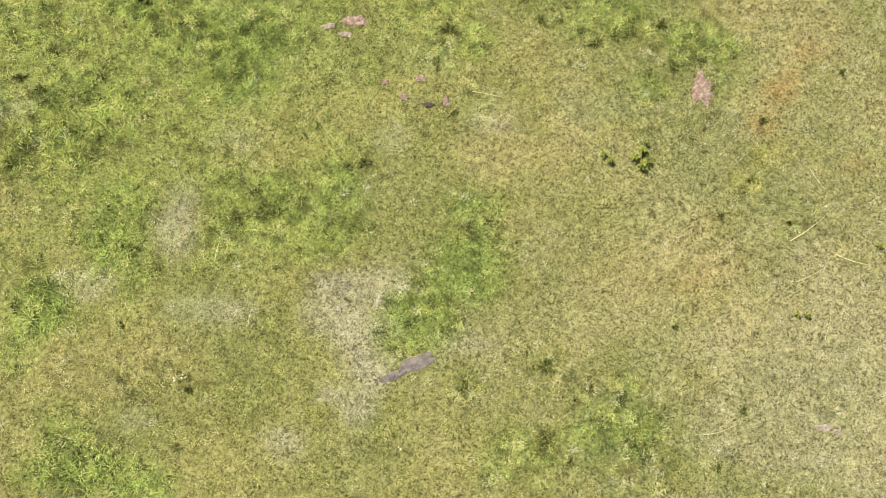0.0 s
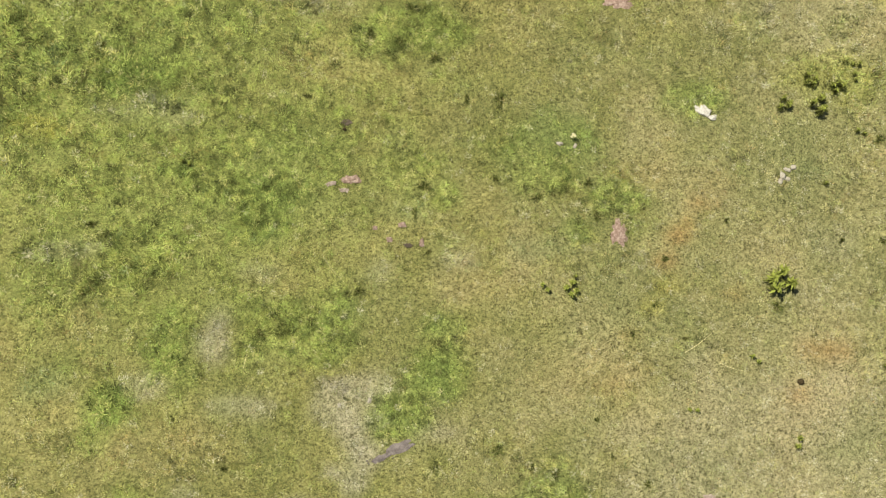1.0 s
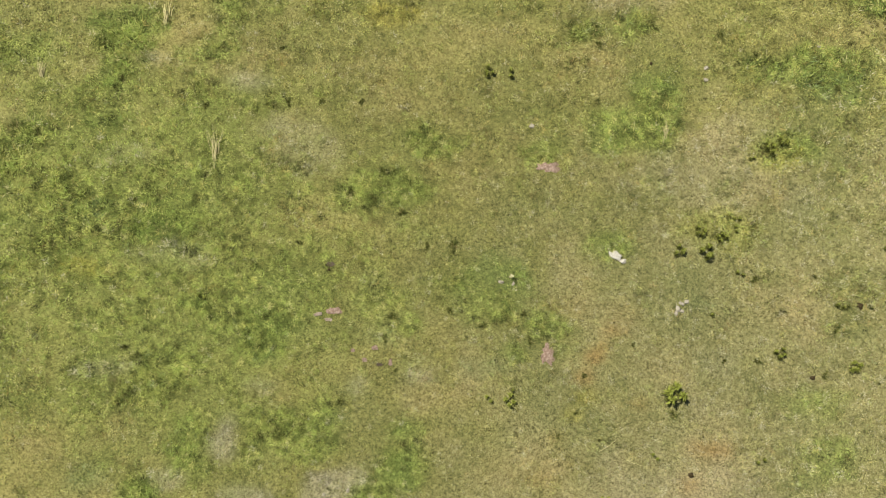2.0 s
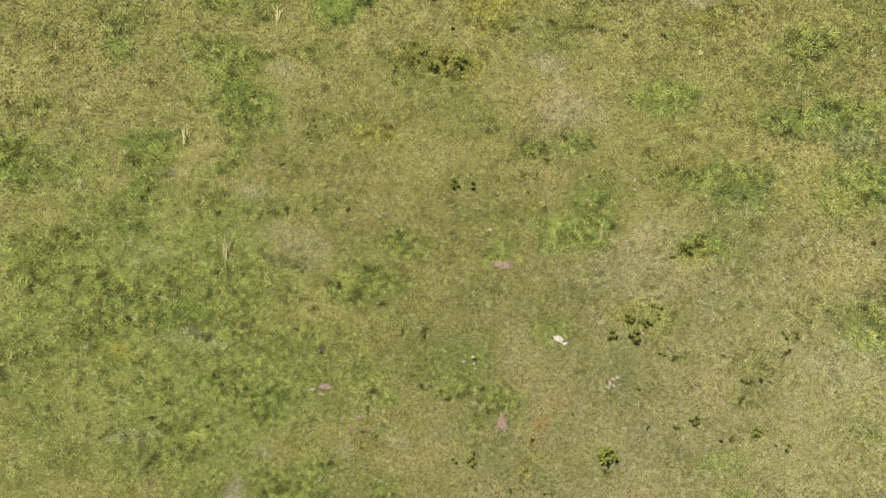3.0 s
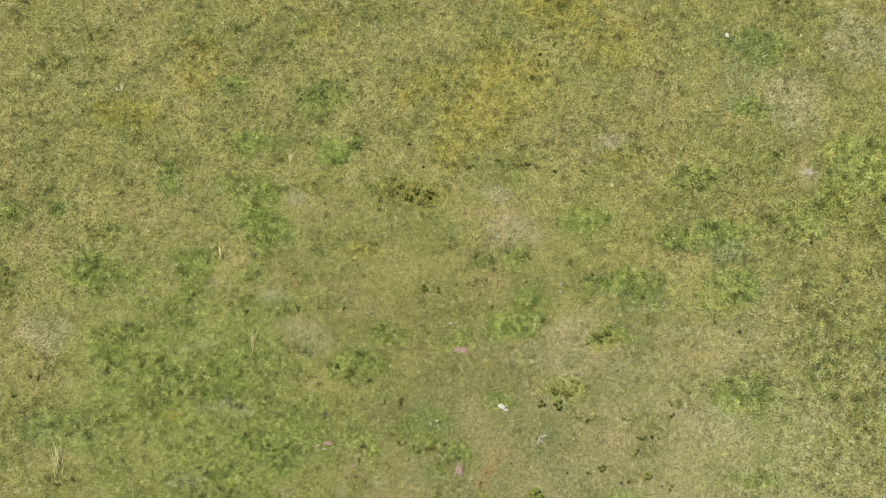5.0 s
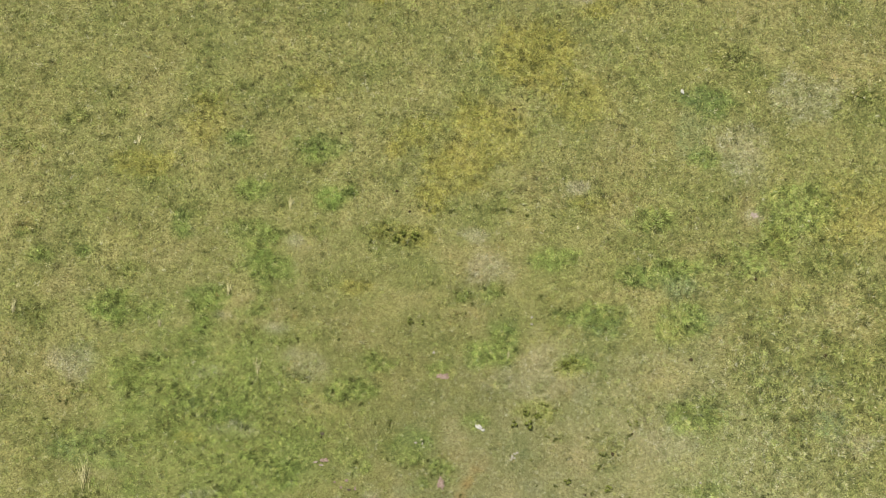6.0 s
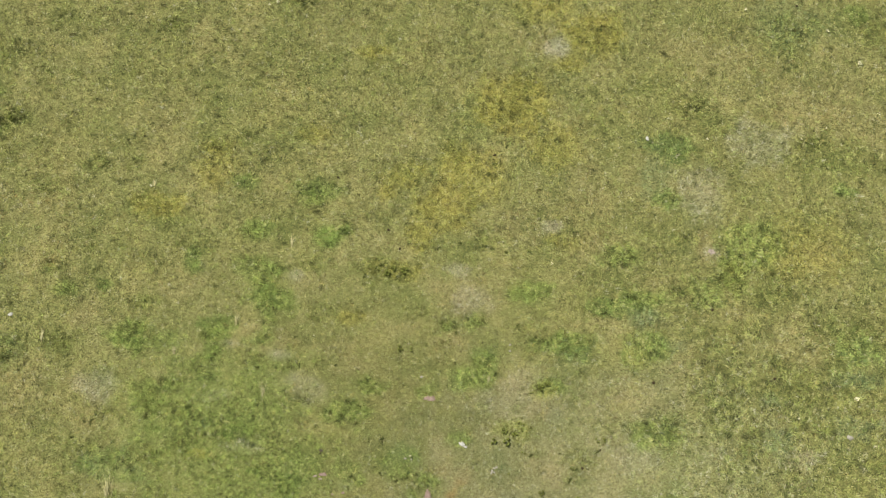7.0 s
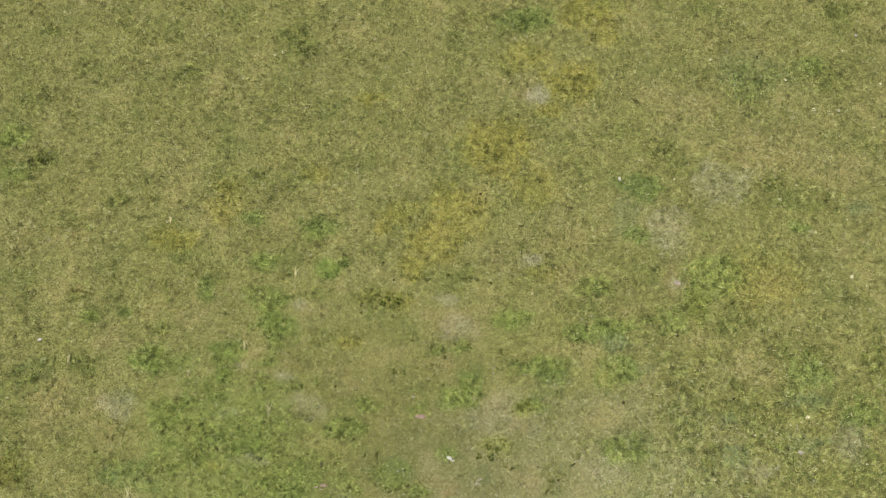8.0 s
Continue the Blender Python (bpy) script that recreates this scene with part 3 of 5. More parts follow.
patch("tan", -1.7, -0.6, 0.50, 0.29, 8, 0.35)
patch("tan", -2.0, 0.5, 0.58, 0.30, 8, 0.30)
patch("tan", -6.6, 5.8, 0.75, 0.45, 9, 0.50)
patch("tan", -6.1, 5.4, 0.87, 0.52, 9, 0.80)
patch("tan", -5.6, 5.0, 0.62, 0.31, 9, 0.60)
patch("tan", -8.2, 7.3, 1.26, 0.55, 9, 0.40)
patch("tan", -5.4, 7.3, 1.26, 0.54, 9, 0.35)
patch("tan", -4.4, 6.6, 1.00, 0.53, 9, 0.40)
patch("tan", -8.9, 7.7, 0.76, 0.41, 9, 0.30)
patch("tan", 0.0, 8.3, 1.02, 0.68, 9, 0.30)
patch("tan", 2.1, 6.4, 1.00, 0.79, 9, 0.30)
patch("tan", -2.4, 8.7, 0.90, 0.42, 9, 0.30)
patch("tan", -10.9, -0.1, 0.59, 0.71, 9, 0.30)
patch("tan", -10.4, -1.7, 0.69, 0.57, 8, 0.35)
patch("tan", -2.9, 3.5, 0.73, 0.37, 9, 0.30)
patch("tan", -2.7, 0.5, 0.71, 0.47, 8, 0.30)
patch("tan", 1.7, 0.8, 0.71, 0.47, 8, 0.30)
patch("tan", -0.7, -0.7, 1.16, 0.46, 8, 0.35)
patch("tan", -6.6, 10.1, 0.96, 0.61, 9, 0.40)
patch("tan", -16.4, 7.6, 0.57, 0.99, 9, 0.40)
patch("tan", -12.3, 9.2, 1.14, 0.61, 9, 0.30)
patch("tan", -4.6, 12.3, 1.17, 0.83, 9, 0.30)
patch("tan", 11.1, 14.5, 0.64, 0.76, 9, 0.70)
patch("tan", 0.5, 10.8, 1.84, 1.25, 9, 0.50)
patch("tan", 4.3, 15.8, 1.81, 1.29, 9, 0.25)
patch("tan", 5.5, 9.9, 1.16, 0.32, 9, 0.30)
patch("tan", 10.7, 8.9, 1.34, 0.98, 8, 0.25)
patch("tan", -5.5, 4.0, 0.96, 0.48, 8, 0.70)
patch("tan", -13.6, 0.1, 0.82, 0.36, 8, 0.40)
patch("tan", -12.2, -0.8, 1.07, 0.35, 8, 0.40)
patch("tan", -15.1, 3.1, 0.91, 0.75, 8, 0.40)
patch("tan", 8.0, 6.7, 1.51, 0.76, 8, 0.30)
patch("tan", -21.0, 11.9, 1.94, 0.88, 8, 0.30)
patch("tan", 2.3, 23.7, 1.19, 0.64, 9, 0.40)
patch("tan", 10.4, 24.3, 2.10, 1.60, 9, 0.30)
patch("tan", 15.0, 22.4, 2.99, 1.57, 9, 0.35)
patch("tan", 19.0, 21.5, 2.39, 1.24, 8, 0.30)
patch("tan", -17.5, 3.9, 2.41, 1.35, 8, 0.30)
patch("tan", 2.6, 14.2, 1.71, 0.88, 8, 0.40)
patch("tan", 5.8, 13.7, 1.71, 0.87, 8, 0.40)
patch("tan", 15.5, 10.5, 1.70, 1.13, 8, 0.35)
patch("tan", 6.6, 3.7, 2.18, 0.66, 8, 0.35)
patch("yellow", 0.7, 0.9, 0.30, 0.18, 8, 0.60)
patch("yellow", 0.5, 0.5, 0.19, 0.13, 8, 0.70)
patch("yellow", -4.7, 8.8, 0.67, 0.28, 9, 0.70)
patch("yellow", -10.2, 1.9, 0.60, 0.17, 9, 0.30)
patch("yellow", -13.7, 12.8, 0.70, 0.47, 9, 0.80)
patch("yellow", -12.0, 14.8, 1.03, 0.87, 9, 0.35)
patch("yellow", -3.9, 14.9, 0.40, 0.32, 9, 0.90)
patch("yellow", -1.5, 14.4, 1.23, 0.85, 9, 1.00)
patch("yellow", -0.8, 16.7, 0.81, 0.88, 9, 0.70)
patch("yellow", 0.4, 16.3, 1.05, 1.09, 9, 0.50)
patch("yellow", -2.0, 13.1, 0.59, 0.67, 9, 0.80)
patch("yellow", -0.2, 15.5, 1.20, 0.86, 9, 0.60)
patch("yellow", 4.7, 13.7, 0.83, 0.29, 9, 0.35)
patch("yellow", 12.3, 13.4, 0.59, 0.83, 9, 0.40)
patch("yellow", 4.1, 13.7, 0.51, 0.25, 9, 0.40)
patch("yellow", -10.3, 2.0, 0.40, 0.22, 8, 0.80)
patch("yellow", 4.2, 6.8, 0.64, 0.38, 8, 0.60)
patch("yellow", 8.2, 8.9, 0.58, 0.47, 8, 0.30)
patch("yellow", -5.6, 21.7, 0.76, 0.31, 9, 0.90)
patch("yellow", -14.6, 12.7, 0.78, 0.64, 8, 0.60)
patch("yellow", -3.2, 15.7, 1.15, 0.75, 8, 0.50)
patch("yellow", -12.1, 15.9, 0.85, 0.42, 8, 0.50)
patch("yellow", -7.7, 17.2, 0.72, 0.42, 8, 0.40)
patch("yellow", 5.0, 28.2, 1.83, 0.93, 9, 0.70)
patch("yellow", 4.7, 24.1, 1.44, 1.02, 9, 0.90)
patch("yellow", 1.3, 20.1, 1.70, 1.42, 9, 1.00)
patch("yellow", 3.8, 22.5, 0.77, 0.38, 9, 0.70)
patch("yellow", 6.1, 27.0, 0.91, 0.65, 9, 0.50)
patch("yellow", 3.6, 18.2, 1.16, 1.21, 8, 0.40)
patch("yellow", 2.4, 25.3, 1.50, 0.81, 9, 0.40)
patch("yellow", -3.0, 11.4, 1.12, 0.52, 8, 0.40)
patch("yellow", -19.5, 0.5, 0.69, 0.79, 8, 0.40)
patch("yellow", 15.2, 14.8, 2.31, 1.47, 8, 0.30)
patch("pale", 6.5, 2.0, 10.00, 6.00, 20, 0.14)
patch("pale", 2.4, -1.8, 3.00, 1.90, 20, 0.32)
patch("tan", 7.5, 3.0, 10.00, 6.50, 20, 0.10)
patch("lush", -8.8, 2.6, 4.80, 4.20, 0, 0.36)
patch("blue", 11.8, 4.6, 3.00, 2.60, 10, 0.10)
patch("dark", 17.4, 6.9, 5.40, 3.00, 8, 0.34)
patch("lush", -8.9, 2.9, 3.20, 2.40, 8, 0.45)
patch("lush", 11.8, 4.6, 3.20, 2.60, 10, 0.08)
patch("yellow", 3.1, 4.9, 0.80, 0.50, 8, 0.25)
patch("lush", 3.1, 4.9, 0.80, 0.50, 8, 0.30)

# bare earth: no grass grows there
SOILS = []


def soil_patch(kind, x, y, rx, ry, angle):
    SOILS.append((kind, x, y, rx, ry, angle))
    wide = 1.08 if kind == "grey" else 0.92
    patch("bare", x, y, rx * wide, ry * wide, angle, 1.0)



soil_patch("cream", -5.13, 1.79, 0.10, 0.04, 20)
soil_patch("pink", -4.80, 1.90, 0.19, 0.07, 8)
soil_patch("cream", -4.89, 1.71, 0.10, 0.04, 8)
soil_patch("earth", -3.67, 0.93, 0.09, 0.04, 8)
soil_patch("pink", -4.00, 0.98, 0.06, 0.05, 8)
soil_patch("grey", -3.40, -2.46, 0.39, 0.12, 33)
soil_patch("grey", -3.64, -2.64, 0.24, 0.07, 30)
soil_patch("pink", -0.22, 1.66, 0.16, 0.24, 8)
soil_patch("pink", -3.82, 1.26, 0.07, 0.05, 8)
soil_patch("pink", -4.27, 1.14, 0.05, 0.04, 8)
soil_patch("pink", -3.45, 1.00, 0.04, 0.08, 8)
soil_patch("cream", 1.72, -2.43, 0.10, 0.04, 9)
soil_patch("cream", 1.91, -2.45, 0.07, 0.03, 9)
soil_patch("pink", -0.68, 5.78, 0.27, 0.12, 9)
soil_patch("earth", -5.05, 2.90, 0.10, 0.06, 9)
soil_patch("cream", 11.20, 14.21, 0.18, 0.13, 9)

# ---- what grows where: weights of ten sorts of blade ----
N1, N2, N3 = lumps(2.6), lumps(0.9), lumps(0.35)
GAIN = {"dark": 0.95, "rust": 1.15, "yellow": 1.55, "lush": 1.6, "clover": 1.65, "pale": 0.95, "tan": 1.1, "blue": 1.1}
F = {k: np.clip(GAIN.get(k, 1.4) * v, 0, 1.2) for k, v in FIELD.items()}
green = np.clip(0.20 * (N1 - 0.5) + 0.10 * (N2 - 0.5) + 0.10 * (N3 - 0.5), -0.5, 0.5)
# small taller clumps, coloured dark to stand for shaded gaps between tufts
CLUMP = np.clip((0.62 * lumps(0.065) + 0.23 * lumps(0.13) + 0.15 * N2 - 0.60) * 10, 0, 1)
DRY = np.clip((0.45 * lumps(0.13) + 0.55 * lumps(0.06) - 0.55) * 6, 0, 1)
# from sprig to sprig the growth is fresher or duller, with the shade of gaps painted into the lows,
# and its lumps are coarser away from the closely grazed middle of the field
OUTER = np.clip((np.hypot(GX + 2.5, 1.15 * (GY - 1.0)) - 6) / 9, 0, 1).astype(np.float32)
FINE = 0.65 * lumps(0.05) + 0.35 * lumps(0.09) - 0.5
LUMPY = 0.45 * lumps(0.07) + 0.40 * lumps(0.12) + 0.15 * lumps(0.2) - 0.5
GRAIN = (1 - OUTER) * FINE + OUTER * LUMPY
# springy cushions of clover-like growth where the turf is lush; shade in their gaps is put in as dark blades
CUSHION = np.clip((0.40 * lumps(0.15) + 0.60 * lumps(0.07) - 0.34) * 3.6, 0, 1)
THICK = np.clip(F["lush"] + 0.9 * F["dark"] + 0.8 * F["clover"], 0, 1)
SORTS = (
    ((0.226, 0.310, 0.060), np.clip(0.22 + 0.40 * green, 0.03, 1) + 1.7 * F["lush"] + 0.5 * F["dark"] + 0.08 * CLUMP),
    # dark sort: own colour, plus painted shade between cushions and in grain lows
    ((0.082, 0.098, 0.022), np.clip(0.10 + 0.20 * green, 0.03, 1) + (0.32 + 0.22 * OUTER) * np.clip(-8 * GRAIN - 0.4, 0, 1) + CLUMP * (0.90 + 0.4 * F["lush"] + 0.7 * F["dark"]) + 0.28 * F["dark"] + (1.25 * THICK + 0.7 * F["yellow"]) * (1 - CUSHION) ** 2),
    # bright sort: lit tops of the cushions, put in as colour
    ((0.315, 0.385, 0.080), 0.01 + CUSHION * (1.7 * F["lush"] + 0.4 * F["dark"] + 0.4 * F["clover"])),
    ((0.158, 0.240, 0.045), 0.005 + 1.6 * F["clover"]),
    ((0.145, 0.228, 0.088), 0.03 + 0.95 * F["blue"] + 0.04 * F["lush"]),
    ((0.250, 0.252, 0.055), np.clip(0.46 + 0.10 * green, 0.1, 1) + 0.3 * F["yellow"] + 0.6 * F["dark"] + 0.08 * CLUMP),
    ((0.385, 0.352, 0.130), np.clip(0.29 - 0.46 * green, 0.03, 1) + 0.60 * F["tan"] + 0.3 * F["pale"] + 0.12 * DRY),
    ((0.480, 0.462, 0.320), np.clip(0.03 - 0.10 * green, 0.01, 1) + 1.6 * F["pale"] + 0.1 * F["tan"] + 0.06 * DRY),
    ((0.345, 0.210, 0.060), 0.03 + 2.8 * F["rust"] + 0.30 * F["tan"]),
    ((0.415, 0.390, 0.066), 0.015 + F["yellow"] * (0.8 + 0.9 * CUSHION)),
)
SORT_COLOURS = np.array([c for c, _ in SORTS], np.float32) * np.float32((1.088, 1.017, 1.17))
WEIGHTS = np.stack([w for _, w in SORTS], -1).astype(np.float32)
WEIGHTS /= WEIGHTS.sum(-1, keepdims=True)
# blade tone: varied growth, and grain lows darkened like shaded gaps
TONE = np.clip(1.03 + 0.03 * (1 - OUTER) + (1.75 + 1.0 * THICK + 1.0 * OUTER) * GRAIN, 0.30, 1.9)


def evened(grid, cells):
    """The running mean of a map over a square of that many cells."""
    for axis in (0, 1):
        total = np.cumsum(np.concatenate([np.repeat(grid.take([0], axis), cells // 2 + 1, axis), grid, np.repeat(grid.take([-1], axis), cells // 2, axis)], axis), axis)
        grid = (total.take(range(cells, total.shape[axis]), axis) - total.take(range(total.shape[axis] - cells), axis)) / cells
    return grid


MEAN_TINT = evened((WEIGHTS @ SORT_COLOURS).astype(np.float64), 7)
TALL = 1 + 0.55 * F["lush"] + 1.1 * F["dark"] + 0.5 * F["yellow"] - 0.35 * F["pale"] + 0.4 * (N2 - 0.5) + 1.6 * GRAIN + 0.5 * CLUMP - 0.2 * DRY + THICK * (0.9 * CUSHION - 0.45)

# ---- ground: one sheet out to the horizon ----
edge = np.array([4.0, 12.0, 40.0, 150.0, 600.0, 2500.0])


def stations(low, high, near_low, near_high, seen_low, seen_high):
    """Grid lines along one side of the field: closest in its middle, coarse past the stretch that the walk passes over."""
    return np.concatenate([low - edge[::-1], np.arange(low, seen_low, 0.4), np.arange(seen_low, near_low, 0.17), np.arange(near_low, near_high, 0.12), np.arange(near_high, seen_high, 0.17), np.arange(seen_high, high, 0.4), [high], high + edge])


xs = stations(X0, GX[0, -1], -9.6, 4.6, -27.0, 23.0)
ys = stations(Y0, GY[-1, 0], -5.2, 4.2, -6.5, 32.5)
cx, cy = np.meshgrid(xs, ys)
inside = (cx >= X0) & (cx <= GX[0, -1]) & (cy >= Y0) & (cy <= GY[-1, 0])
cz = np.where(inside, at(HEIGHT, cx, cy), 0.0)
nr, nc = cx.shape
index = np.arange(nr * nc).reshape(nr, nc)
quads = np.stack([index[:-1, :-1], index[:-1, 1:], index[1:, 1:], index[1:, :-1]], -1).reshape(-1, 4)


def mesh_of(name, co, faces, tint=None, domain="POINT"):
    """A mesh from arrays: corners, and faces that all have the same number of corners."""
    k = faces.shape[1]
    me = bpy.data.meshes.new(name)
    me.vertices.add(len(co))
    me.vertices.foreach_set("co", np.ascontiguousarray(co, np.float32).ravel())
    me.loops.add(faces.size)
    me.loops.foreach_set("vertex_index", np.ascontiguousarray(faces, np.int32).ravel())
    me.polygons.add(len(faces))
    me.polygons.foreach_set("loop_start", np.arange(0, faces.size, k, dtype=np.int32))
    if tint is not None:
        a = me.attributes.new("tint", "FLOAT_COLOR", domain)
        a.data.foreach_set("color", (tint if tint.shape[1] == 4 else np.concatenate([tint, np.ones((len(tint), 1))], 1)).astype(np.float32).ravel())
    me.update(calc_edges=True)
    return me


soil_tint = np.array((0.13, 0.105, 0.055))
# past the field a lowered tint stands in for shadows among grass blades
thatch = 0.70 * np.where(inside[..., None], at(MEAN_TINT, cx, cy), 0.80 * MEAN_TINT.mean((0, 1))) + 0.12 * soil_tint
thatch = np.concatenate([thatch, at(OUTER, cx, cy)[..., None]], -1)
ground_mesh = mesh_of("ground", np.stack([cx, cy, cz], -1).reshape(-1, 3), quads, thatch.reshape(-1, 4))
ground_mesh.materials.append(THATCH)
ground_mesh.polygons.foreach_set("use_smooth", np.ones(len(quads), bool))
tagged(new("ground", ground_mesh), "uneven pasture ground of dry thatch and earth", "ground", kind="structure")


# ---- grass: tufts of blades over the grazed field ----
def in_view(x, y, margin):
    """The stretch of the field that the walk passes over, with a margin in metres."""
    low = np.where(x < -9.5, -4.8 - 0.40 * (x + 9.5), np.where(x < 3, -4.8 + 0.12 * (x + 9.5), -3.3 + 0.43 * (x - 3)))
    return (y > low - margin) & (y < 28.4 + 0.16 * x + margin) & (x > -26.0 - margin) & (x < 22.2 + margin)


SPACING = 0.21
tx, ty = np.meshgrid(np.arange(X0 + 1, X0 + STEP * NX - 1, SPACING), np.arange(Y0 + 1, Y0 + STEP * NY - 1, SPACING))
tx = tx.ravel() + rng.normal(0, 0.085, tx.size)
ty = ty.ravel() + rng.normal(0, 0.085, ty.size)
keep = in_view(tx, ty, 1.2) | (in_view(tx, ty, 6.0) & (rng.random(tx.size) < 0.12))
keep &= rng.random(tx.size) > 0.55 * at(F["bare"], tx, ty)
tx, ty = tx[keep], ty[keep]
# coarser tussocks stand out of the turf
ux, uy = rng.uniform(-30, 26, 9000), rng.uniform(-9, 36, 9000)
odds = 0.07 + 0.8 * at(F["dark"], ux, uy) + 0.45 * at(F["lush"], ux, uy) + 0.4 * at(F["yellow"], ux, uy) - 0.3 * at(F["pale"] + F["bare"], ux, uy)
keep = in_view(ux, uy, 1.2) & (rng.random(9000) < odds)
ux, uy = ux[keep], uy[keep]
big = np.concatenate([np.ones(tx.size), rng.uniform(1.2, 2.0, ux.size)])
tx, ty = np.concatenate([tx, ux]), np.concatenate([ty, uy])
away = np.hypot(tx + 2.5, (ty - 1.0) * 1.15)
coarse = 0.52 + 2.1 * np.clip((away - 4) / 16, 0, 1)
tall = np.clip(at(TALL, tx, ty), 0.45, 2.4) * big**0.5
count = (rng.uniform(0.9, 1.1, tx.size) * 132 / coarse**1.22 * big**1.2 * np.clip(0.75 + 0.25 * tall, 0.7, 1.3)).astype(int)
own = np.repeat(np.arange(tx.size), count)
n = own.size
# within a tuft the blades stand in sprigs of a dozen or more, fanned from one foot
sprigs = np.maximum(1, (12.0 * (coarse / 0.52) ** -0.36 * big**1.5 * rng.uniform(0.75, 1.3, tx.size)).round().astype(int))
first = np.concatenate([[0], np.cumsum(sprigs)[:-1]])
sprig = first[own] + (rng.random(n) * sprigs[own]).astype(int)
ns = int(sprigs.sum())
of = np.repeat(np.arange(tx.size), sprigs)
spread = 0.098 * rng.uniform(0.8, 1.2, tx.size) * big
sx = tx[of] + rng.normal(0, 1, ns) * spread[of]
sy = ty[of] + rng.normal(0, 1, ns) * spread[of]
sprig_shade = rng.normal(1.08, 0.05, tx.size)[of] * np.clip(1 + 0.34 * rng.normal(0, 1, ns) / np.maximum(1, coarse[of]) ** 0.6, 0.25, 1.9)
sprig_tall = rng.uniform(0.7, 1.35, ns)
sprig_luck = rng.random(ns)
foot = 0.018 * (coarse / 0.52) ** 0.42
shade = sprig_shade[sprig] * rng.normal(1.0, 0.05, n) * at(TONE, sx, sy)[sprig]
ox, oy = rng.normal(0, 1, n), rng.normal(0, 1, n)
bx = sx[sprig] + ox * foot[own]
by = sy[sprig] + oy * foot[own]
gone = rng.random(n) < 0.80 * np.clip(1.2 * at(F["bare"], bx, by) - 0.25, 0, 1)
bz = at(HEIGHT, bx, by) - 0.006
turn = np.arctan2(oy, ox) + rng.normal(0, 0.8, n)
lean = np.clip(rng.normal(1.02, 0.34, n), 0.15, 1.5)
length = 0.044 * coarse[own] ** 0.60 * tall[own] * sprig_tall[sprig] * rng.uniform(0.65, 1.35, n)
width = 0.0092 * coarse[own] ** 0.85 * rng.uniform(0.7, 1.4, n) * (1 + 0.5 * at(THICK, bx, by))
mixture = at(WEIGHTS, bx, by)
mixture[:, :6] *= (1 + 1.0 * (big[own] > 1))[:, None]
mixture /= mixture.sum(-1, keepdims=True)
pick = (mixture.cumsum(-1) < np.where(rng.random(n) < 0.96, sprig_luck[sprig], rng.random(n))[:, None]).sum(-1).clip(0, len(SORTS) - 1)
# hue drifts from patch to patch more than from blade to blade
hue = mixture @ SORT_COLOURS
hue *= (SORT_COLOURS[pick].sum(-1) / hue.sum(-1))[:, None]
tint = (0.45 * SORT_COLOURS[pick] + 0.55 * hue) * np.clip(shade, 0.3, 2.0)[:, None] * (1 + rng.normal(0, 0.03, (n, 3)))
ca, sa = np.cos(turn), np.sin(turn)
root = np.stack([bx, by, bz], -1)
side = np.stack([-sa, ca, rng.normal(0, 0.25, n)], -1) * (width / 2)[:, None]
tip = root + np.stack([ca * np.sin(lean), sa * np.sin(lean), np.cos(lean)], -1) * length[:, None]
ok = ~gone
corners = np.stack([root - side, root + side, tip], 1)[ok].reshape(-1, 3)
grass_mesh = mesh_of("grass", corners, np.arange(len(corners)).reshape(-1, 3), np.clip(tint[ok], 0.01, (0.60, 0.56, 0.36)), "FACE")
grass_mesh.materials.append(BLADE)
tagged(new("grass", grass_mesh), "short grazed grass, mixed green and sun-dried straw blades", "grass", kind="stuff")


# ---- things on the field ----
def link(name, co, faces, mat, parent=None, smooth=False):
    me = bpy.data.meshes.new(name)
    me.from_pydata([tuple(c) for c in co], [], [tuple(f) for f in faces])
    me.materials.append(mat)
    if smooth:
        me.polygons.foreach_set("use_smooth", np.ones(len(me.polygons), bool))
    ob = new(name, me)
    ob.parent = parent
    return ob


def root_at(name, x, y, turn=0.0, scale=1.0, sink=0.0):
    ob = new(name)
    ob.empty_display_size = 0.1
    ob.location = (x, y, z_at(x, y) - sink)
    ob.rotation_euler = (0, 0, turn)
    ob.scale = (scale,) * 3
    return ob


def blob(name, mat, seed, flat, rough, detail=3, lumpy=2.2, square=0.0):
    """A lump of radius 1 with an uneven surface, flattened by the given factor."""
    bm = bmesh.new()
    bmesh.ops.create_icosphere(bm, subdivisions=detail, radius=1)
    shift = Vector((seed * 7.3, seed * 3.1, seed * 1.7))
    for v in bm.verts:
        d = v.co.normalized()
        push = 1 + rough * noise.fractal(d * lumpy + shift, 0.9, 2.1, 4) - square * (max(abs(d.x), abs(d.y), abs(d.z)) - 0.8)
        v.co = d * push
        v.co.z *= flat
    me = bpy.data.meshes.new(name)
    bm.to_mesh(me)
    bm.free()
    me.materials.append(mat)
    me.polygons.foreach_set("use_smooth", np.ones(len(me.polygons), bool))
    return me


STONES = {k: [blob(k, m, s, 0.5, 0.6, 3, 1.5, 0.40) for s in range(5)] for k, m in (("stone", LIMESTONE), ("pebble", PALE_STONE))}


def stone(x, y, r, kind="stone"):
    ob = new(kind, random.choice(STONES[kind]))
    s = r * random.uniform(0.65, 0.9)
    ob.location = (x, y, z_at(x, y) + 0.05 * r + 0.006)
    ob.rotation_euler = (random.uniform(-0.15, 0.15), random.uniform(-0.15, 0.15), random.uniform(0, 6.28))
    ob.scale = (s, s * random.uniform(0.6, 0.8), s * 0.8)
    label = "weathered white limestone half sunk in short grass" if kind == "stone" else "small pale stone lying among grass blades"
    tagged(ob, label, "stone", "pale stones in the grass")


